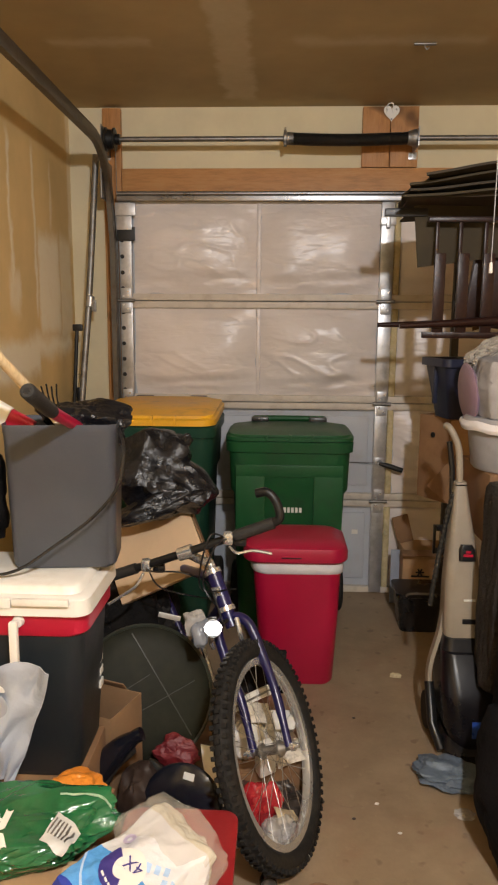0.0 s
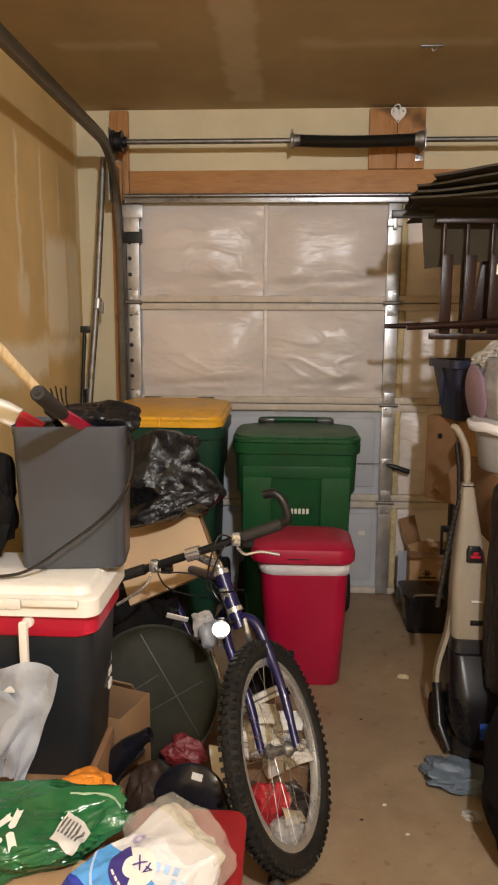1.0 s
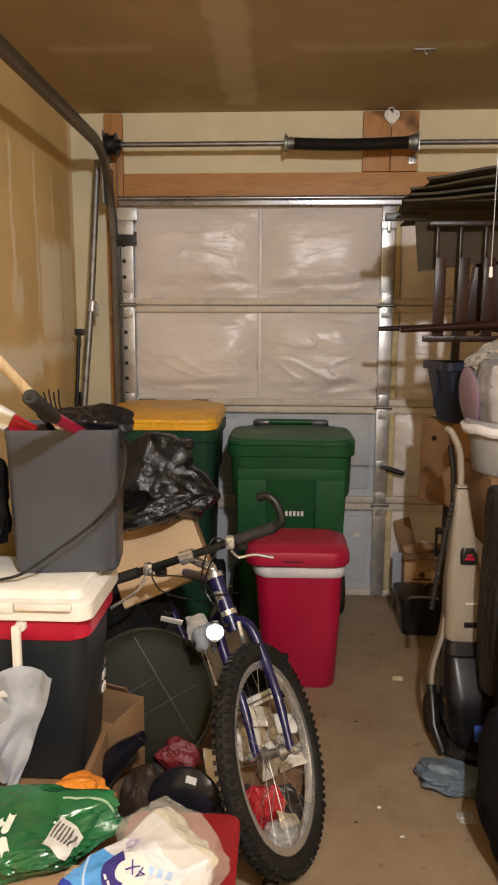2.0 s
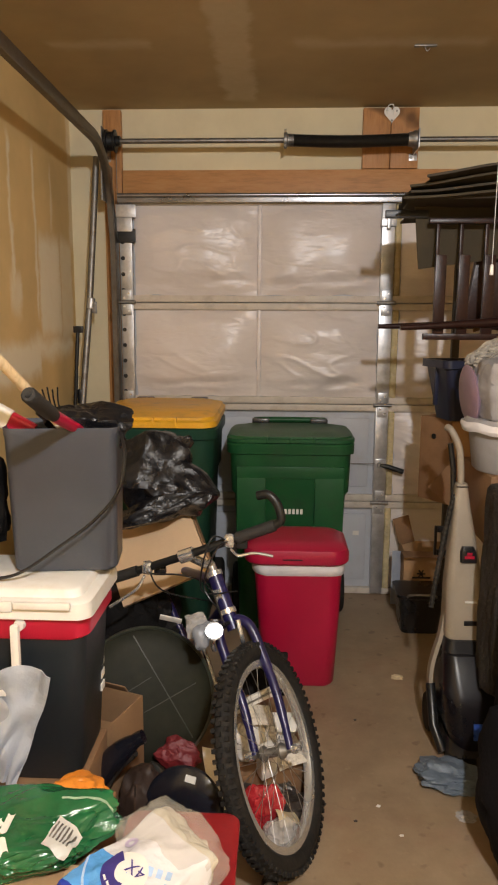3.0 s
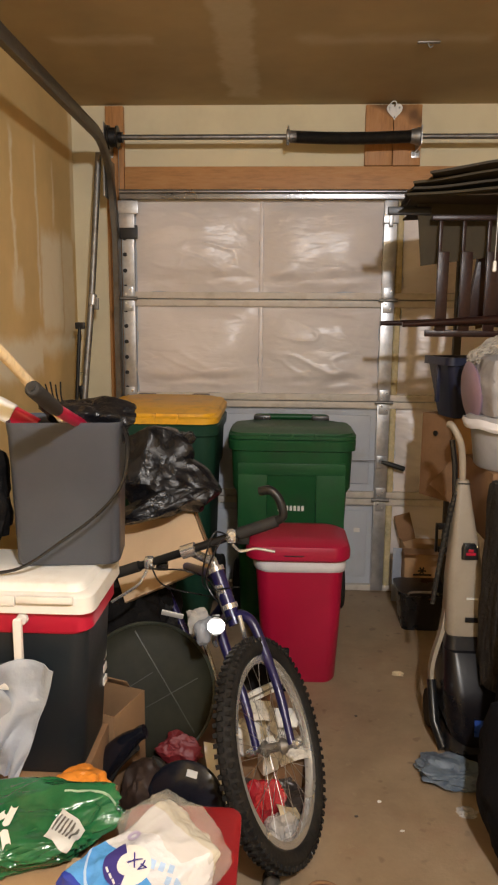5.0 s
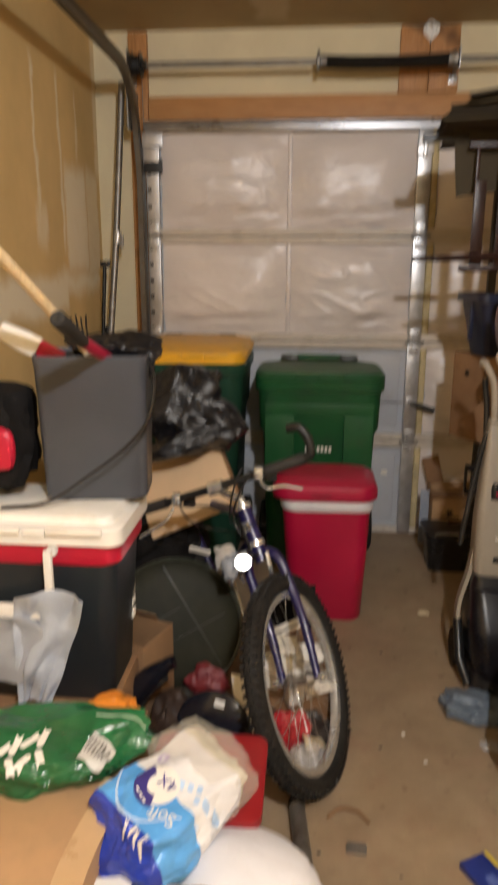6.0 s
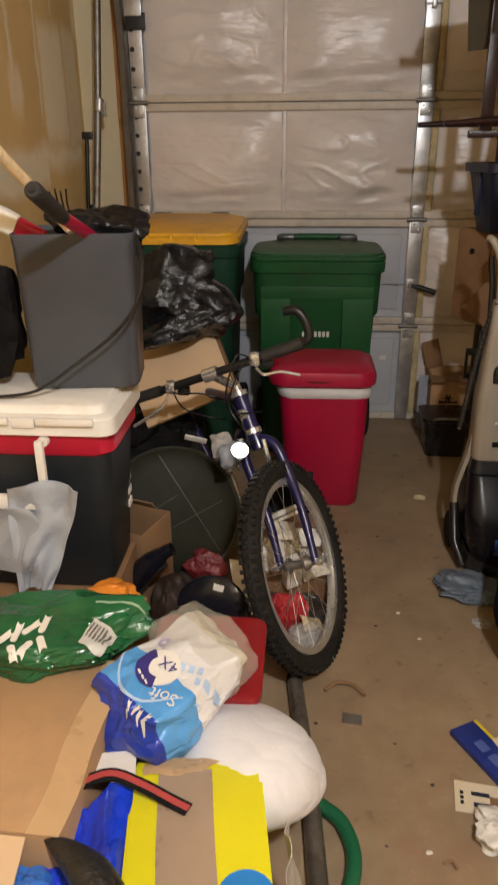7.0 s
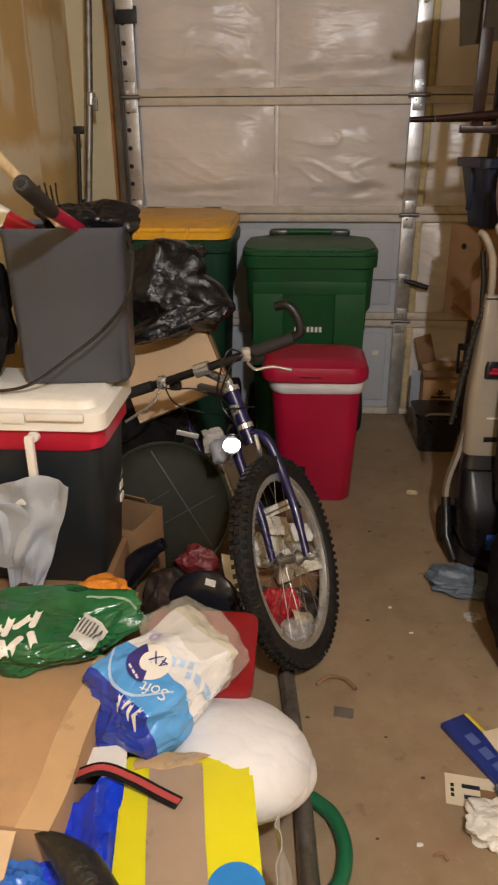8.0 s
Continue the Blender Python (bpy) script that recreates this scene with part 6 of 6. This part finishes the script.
single("under_carton", box(-0.70, -0.20, 1.09, 1.29, 0.001, 0.44, 0.004), m_card_dark, "brown carton between the heap and cooler", "carton")
# clear bag hanging from the cooler handle
def hangbag(u, v):
    q = Vector((u * 2.2, v * 2.6, 3.3))
    w = 0.175 * (1 - 0.55 * v) + 0.02 * noise.noise(q)
    x = -0.428 - 0.050 * v + w * (u - 0.45)
    f = 0.030 * noise.noise(q * 1.1) + 0.012 * max(0.0, 1 - abs(noise.noise(Vector((u * 2.4 + v, v * 1.6, 7)))) / 0.25)
    top = 0.025 * math.sin(3.2 * u) + 0.03 * max(0.0, u - 0.6)
    return (x, 1.288 + f, 0.710 + top - 0.285 * v)
single("carrier_bag", sheet(hangbag, 48, 30, 0.0015), film_mat("grey_clear_film", (0.60, 0.66, 0.76), 0.16, 0.62, 0.55), "translucent plastic carrier bag hung on the cooler handle", "carrier bag", angle=30)
single("carrier_bag", sheet(lambda u, v: (-0.66 + 0.20 * u + 0.02 * math.sin(7 * v), 1.290 + 0.016 * noise.noise(Vector((u * 3, v * 2, 2))), 0.665 - 0.17 * v + 0.02 * noise.noise(Vector((u * 3, 1, 2)))), 40, 24, 0.0015), film_mat("grey_clear_film", (0.56, 0.60, 0.66), 0.2, 0.5, 0.6), "translucent plastic carrier bag bunched by the handle", "carrier bag", angle=30)

# red tub and paper pack
red_tub = thing("red_tub", "dark red plastic tub lid under the packs", "tub")
part("tub", loft([(-0.05, 1.20, 0.001, 0.10, 0.11, 0.03), (-0.05, 1.20, 0.33, 0.118, 0.128, 0.03), (-0.05, 1.20, 0.335, 0.13, 0.14, 0.035), (-0.05, 1.20, 0.355, 0.13, 0.14, 0.035), (-0.05, 1.20, 0.36, 0.12, 0.13, 0.03)], 6), M("dark_red_plastic", (0.30, 0.014, 0.018), 0.4, var=0.15), red_tub)
m_pack = banded_mat("printed_wrap", [(0.0, (0.02, 0.05, 0.42)), (0.19, (0.10, 0.36, 0.78)), (0.445, (0.76, 0.76, 0.78)), (0.80, (0.66, 0.61, 0.50))], "Y", 0.25, -0.17, 0.17, 0.02, 0.3)
pack = tagged(part("paper_pack", blob((0.25, 0.34, 0.17), 95, 6, 0.10, 0.03, 0.5, 1.4, facets=40), m_pack, None, "", True, 35), "blue and white wrapped pack of paper rolls", "paper pack")
pack.matrix_basis = Matrix.Translation((-0.090, 1.010, 0.438)) @ pose(0, 0, 0, 6, 4, -40)
m_indigo = M("indigo_print", (0.05, 0.04, 0.22), 0.3)
m_pale_blue = M("pale_blue_print", (0.45, 0.62, 0.85), 0.3)
round_decal(pack, 0.002, -0.028, 0.040, m_white_plastic, "badge", r0=0.001, lift=0.003)
round_decal(pack, 0.002, -0.028, 0.047, m_indigo, "badge_band", 150, 300, 0.022, 0.0045)
lettering(pack, "4X", 0.012, -0.014, 0.032, 190, m_indigo, 0.006)
for i in range(3):
    decal(pack, -0.018 + i * 0.013, -0.062 - 0.003 * i, 0.010, 0.004, -20, m_white_plastic, "small_bar", 0.0060)
lettering(pack, "Soft", 0.056, -0.066, 0.036, 200, m_white_plastic, 0.004)
decal(pack, 0.0, -0.108, 0.20, 0.006, 2, m_pale_blue, "curved_line", n=12, bend=0.35)
for i in range(4):
    decal(pack, 0.022 + i * 0.016, -0.122 + 0.004 * (i % 2), 0.007, 0.018, 24 - 30 * (i % 2), m_white_plastic, bend=0.02)
round_decal(pack, -0.050, 0.024, 0.013, M("lilac_print", (0.55, 0.48, 0.66), 0.4), "round_mark", r0=0.006)
for i in range(6):
    decal(pack, 0.030 + i * 0.014, 0.004 + 0.010 * (i % 3), 0.010, 0.016, 30, m_pale_blue, "small_bar")
m_wrap_film = film_mat("wrap_film", (0.74, 0.70, 0.60), 0.10, 0.24, 0.6)
part("film_wrap", blob((0.238, 0.16, 0.166), 96, 6, 0.10, 0.03, 0.5, 1.6, m=Matrix.Translation((-0.014, 0.092, 0.002)), facets=30), m_wrap_film, pack, "loose clear film end", angle=30)
single("pack_carton", moved(box(-0.10, -0.02, -0.055, 0.10, 0.001, 0.350, 0.004), Matrix.Translation((-0.085, 0.965, 0)) @ pose(0, 0, 0, 0, 0, 3)), m_card_dark, "brown carton under the paper pack", "carton")
# white pillow sack
m_pillow = M("white_cloth", (0.76, 0.76, 0.80), 0.75, var=0.04, scale=4, bump=0.35, fine=16, dist=0.012)
pil = tagged(part("pillow", blob((0.30, 0.43, 0.205), 97, 6, 0.13, 0.016, 0.10, 1.0), m_pillow, None, "", True, 50), "white stuffed pillow slumped beside the boxes", "pillow")
pil.matrix_basis = Matrix.Translation((0.020, 0.996, 0.266)) @ pose(0, 0, 0, -16, 14, 48)
# yellow box
m_yellow_card = M("yellow_print_card", (0.78, 0.72, 0.015), 0.42, var=0.06, scale=6, bump=0.08)
yb = thing("yellow_box", "bright yellow carton sealed with brown tape", "carton")
YM = Matrix.Translation((0.000, 0.688, 0)) @ pose(0, 0, 0, 0, 0, 8)
ybm = bmesh.new()
prof = [(-0.20, 0.001), (-0.20, 0.378), (0.172, 0.378), (0.214, 0.362), (0.220, 0.345), (0.220, 0.001)]
ends = [[ybm.verts.new((x, p, q)) for p, q in prof] for x in (-0.117, 0.117)]
ybm.faces.new(ends[0])
ybm.faces.new(ends[1][::-1])
for k in range(len(prof)):
    ybm.faces.new((ends[0][k], ends[1][k], ends[1][(k + 1) % 6], ends[0][(k + 1) % 6]))
bmesh.ops.bevel(ybm, geom=ybm.edges[:], offset=0.006, segments=2, affect="EDGES")
part("shell", moved(ybm, YM), m_yellow_card, yb, angle=30)
part("tape", moved(sheet(lambda u, v: (-0.058 + 0.096 * u + 0.001 * math.sin(8 * v) - 0.012 * v, -0.20 + 0.370 * v, 0.3800 + 0.0008 * math.sin(25 * v + 3 * u)), 4, 20, 0.0008), YM), M("grey_brown_tape", (0.36, 0.27, 0.20), 0.3, var=0.12, bump=0.2, fine=30), yb, "wide grey-brown packing tape")
part("tape_end", moved(sheet(lambda u, v: (-0.095 + 0.17 * u * (0.62 + 0.38 * v) + 0.004 * math.sin(20 * v), 0.163 + 0.050 * v + 0.004 * math.sin(9 * u), 0.3815 - 0.42 * max(0.0, 0.048 * v - 0.010)), 8, 4, 0.0008), YM), m_tape, yb)
part("blue_badge", moved(lathe([(0.045, 0), (0.045, 0.0015)], 30), YM @ Matrix.Translation((0.075, -0.07, 0.3785))), M("sky_blue_print", (0.03, 0.22, 0.62), 0.35), yb)
part("barcode", moved(box(-0.115, -0.088, -0.10, -0.085, 0.3782, 0.379, 0), YM), m_white_plastic, yb)
# blue bag, dark strap roll and red-black strap
m_blue_film = crinkle_mat("blue_film", (0.008, 0.045, 0.66), 0.14, 16, 0.6, 0.25, coat=0.5)
single("blue_bag", blob((0.25, 0.42, 0.475), 101, 6, 0.12, 0.03, 0.6, 1.5, floor=-0.17, m=Matrix.Translation((-0.178, 0.69, 0.175)) @ pose(0, 0, 0, 0, 0, 2), facets=30), m_blue_film, "shiny blue plastic bag beside the yellow box", "plastic bag", angle=30)
sb = tagged(part("printed_bag", blob((0.26, 0.22, 0.42), 102, 5, 0.14, 0.10, 0.5, 2.2, floor=-0.19), banded_mat("blue_white_wrap", [(0, (0.60, 0.62, 0.70)), (0.35, (0.05, 0.10, 0.40)), (0.5, (0.03, 0.16, 0.60)), (0.8, (0.04, 0.20, 0.70))], "Y", 0.25, -0.11, 0.11, 0.02, 0.3), None, "", True, 30), "blue and white printed plastic pack", "pack")
sb.matrix_basis = Matrix.Translation((-0.255, 0.575, 0.212))
m_black_wrap = crinkle_mat("black_wrap", (0.016, 0.015, 0.014), 0.4, 60, 0.5, 0.3)
single("umbrella", tube(spline([(-0.235, 0.668, 0.425), (-0.200, 0.650, 0.430), (-0.150, 0.615, 0.430), (-0.10, 0.565, 0.422), (-0.05, 0.495, 0.412)], 8), 0.031, 14, [0.06 + 0.97 * min(1, i / 17) ** 0.9 for i in range(33)]), m_black_wrap, "black wrapped folding umbrella lying on the boxes", "umbrella")
st = thing("webbing_strap", "red and black webbing strap lying on the boxes", "strap")
SP = spline([(-0.225, 0.782, 0.408), (-0.170, 0.808, 0.412), (-0.115, 0.800, 0.402), (-0.060, 0.782, 0.390), (-0.025, 0.768, 0.3865)], 8)
part("webbing", sweep(SP, [(-0.013, -0.0015), (0.013, -0.0015), (0.013, 0.0015), (-0.013, 0.0015)]), m_black_cloth, st)
part("red_stripe", sweep([p + Vector((0, 0, 0.0022)) for p in SP], [(-0.007, -0.0005), (0.005, -0.0005), (0.005, 0.0005), (-0.007, 0.0005)]), M("red_webbing", (0.45, 0.06, 0.06), 0.8, bump=0.4, fine=200), st)
# tube, hose and wraps at the floor
vt = thing("metal_tube", "grey metal tube lying on the concrete", "tube")
part("tube", tube([(0.150, 1.500, 0.024), (0.190, 1.15, 0.024), (0.215, 0.80, 0.024)], 0.022, 16), m_galv_dull, vt)
part("end_cap", tube([(0.149, 1.512, 0.024), (0.151, 1.49, 0.024)], 0.0235, 16), m_black_plastic, vt)
single("garden_hose", tube(spline([(0.215, 1.10, 0.020), (0.262, 1.055, 0.022), (0.285, 0.98, 0.020), (0.270, 0.90, 0.018), (0.225, 0.845, 0.018), (0.20, 0.75, 0.018)], 8), 0.017, 14), M("green_hose", (0.012, 0.13, 0.06), 0.35, var=0.1, bump=0.05), "green garden hose curled on the concrete", "hose")
single("clear_wrap", sheet(lambda u, v: (0.145 + 0.035 * u + 0.012 * noise.noise(Vector((v * 6, u * 3, 4))), 0.55 + 0.24 * v, 0.35 - 0.33 * u + 0.02 * noise.noise(Vector((u * 5, v * 8, 1)))), 14, 30, 0.0015), film_mat("cloudy_film", (0.66, 0.62, 0.60), 0.3, 0.7, 0.8), "cloudy plastic wrap against the yellow box", "plastic wrap", angle=30)
single("white_paper_corner", moved(box(-0.04, 0.05, -0.03, 0.03, 0, 0.002, 0), Matrix.Translation((-0.185, 0.850, 0.384)) @ pose(0, 0, 0, 0, 0, 10)), m_white_plastic, "white paper lying under the strap", "paper")
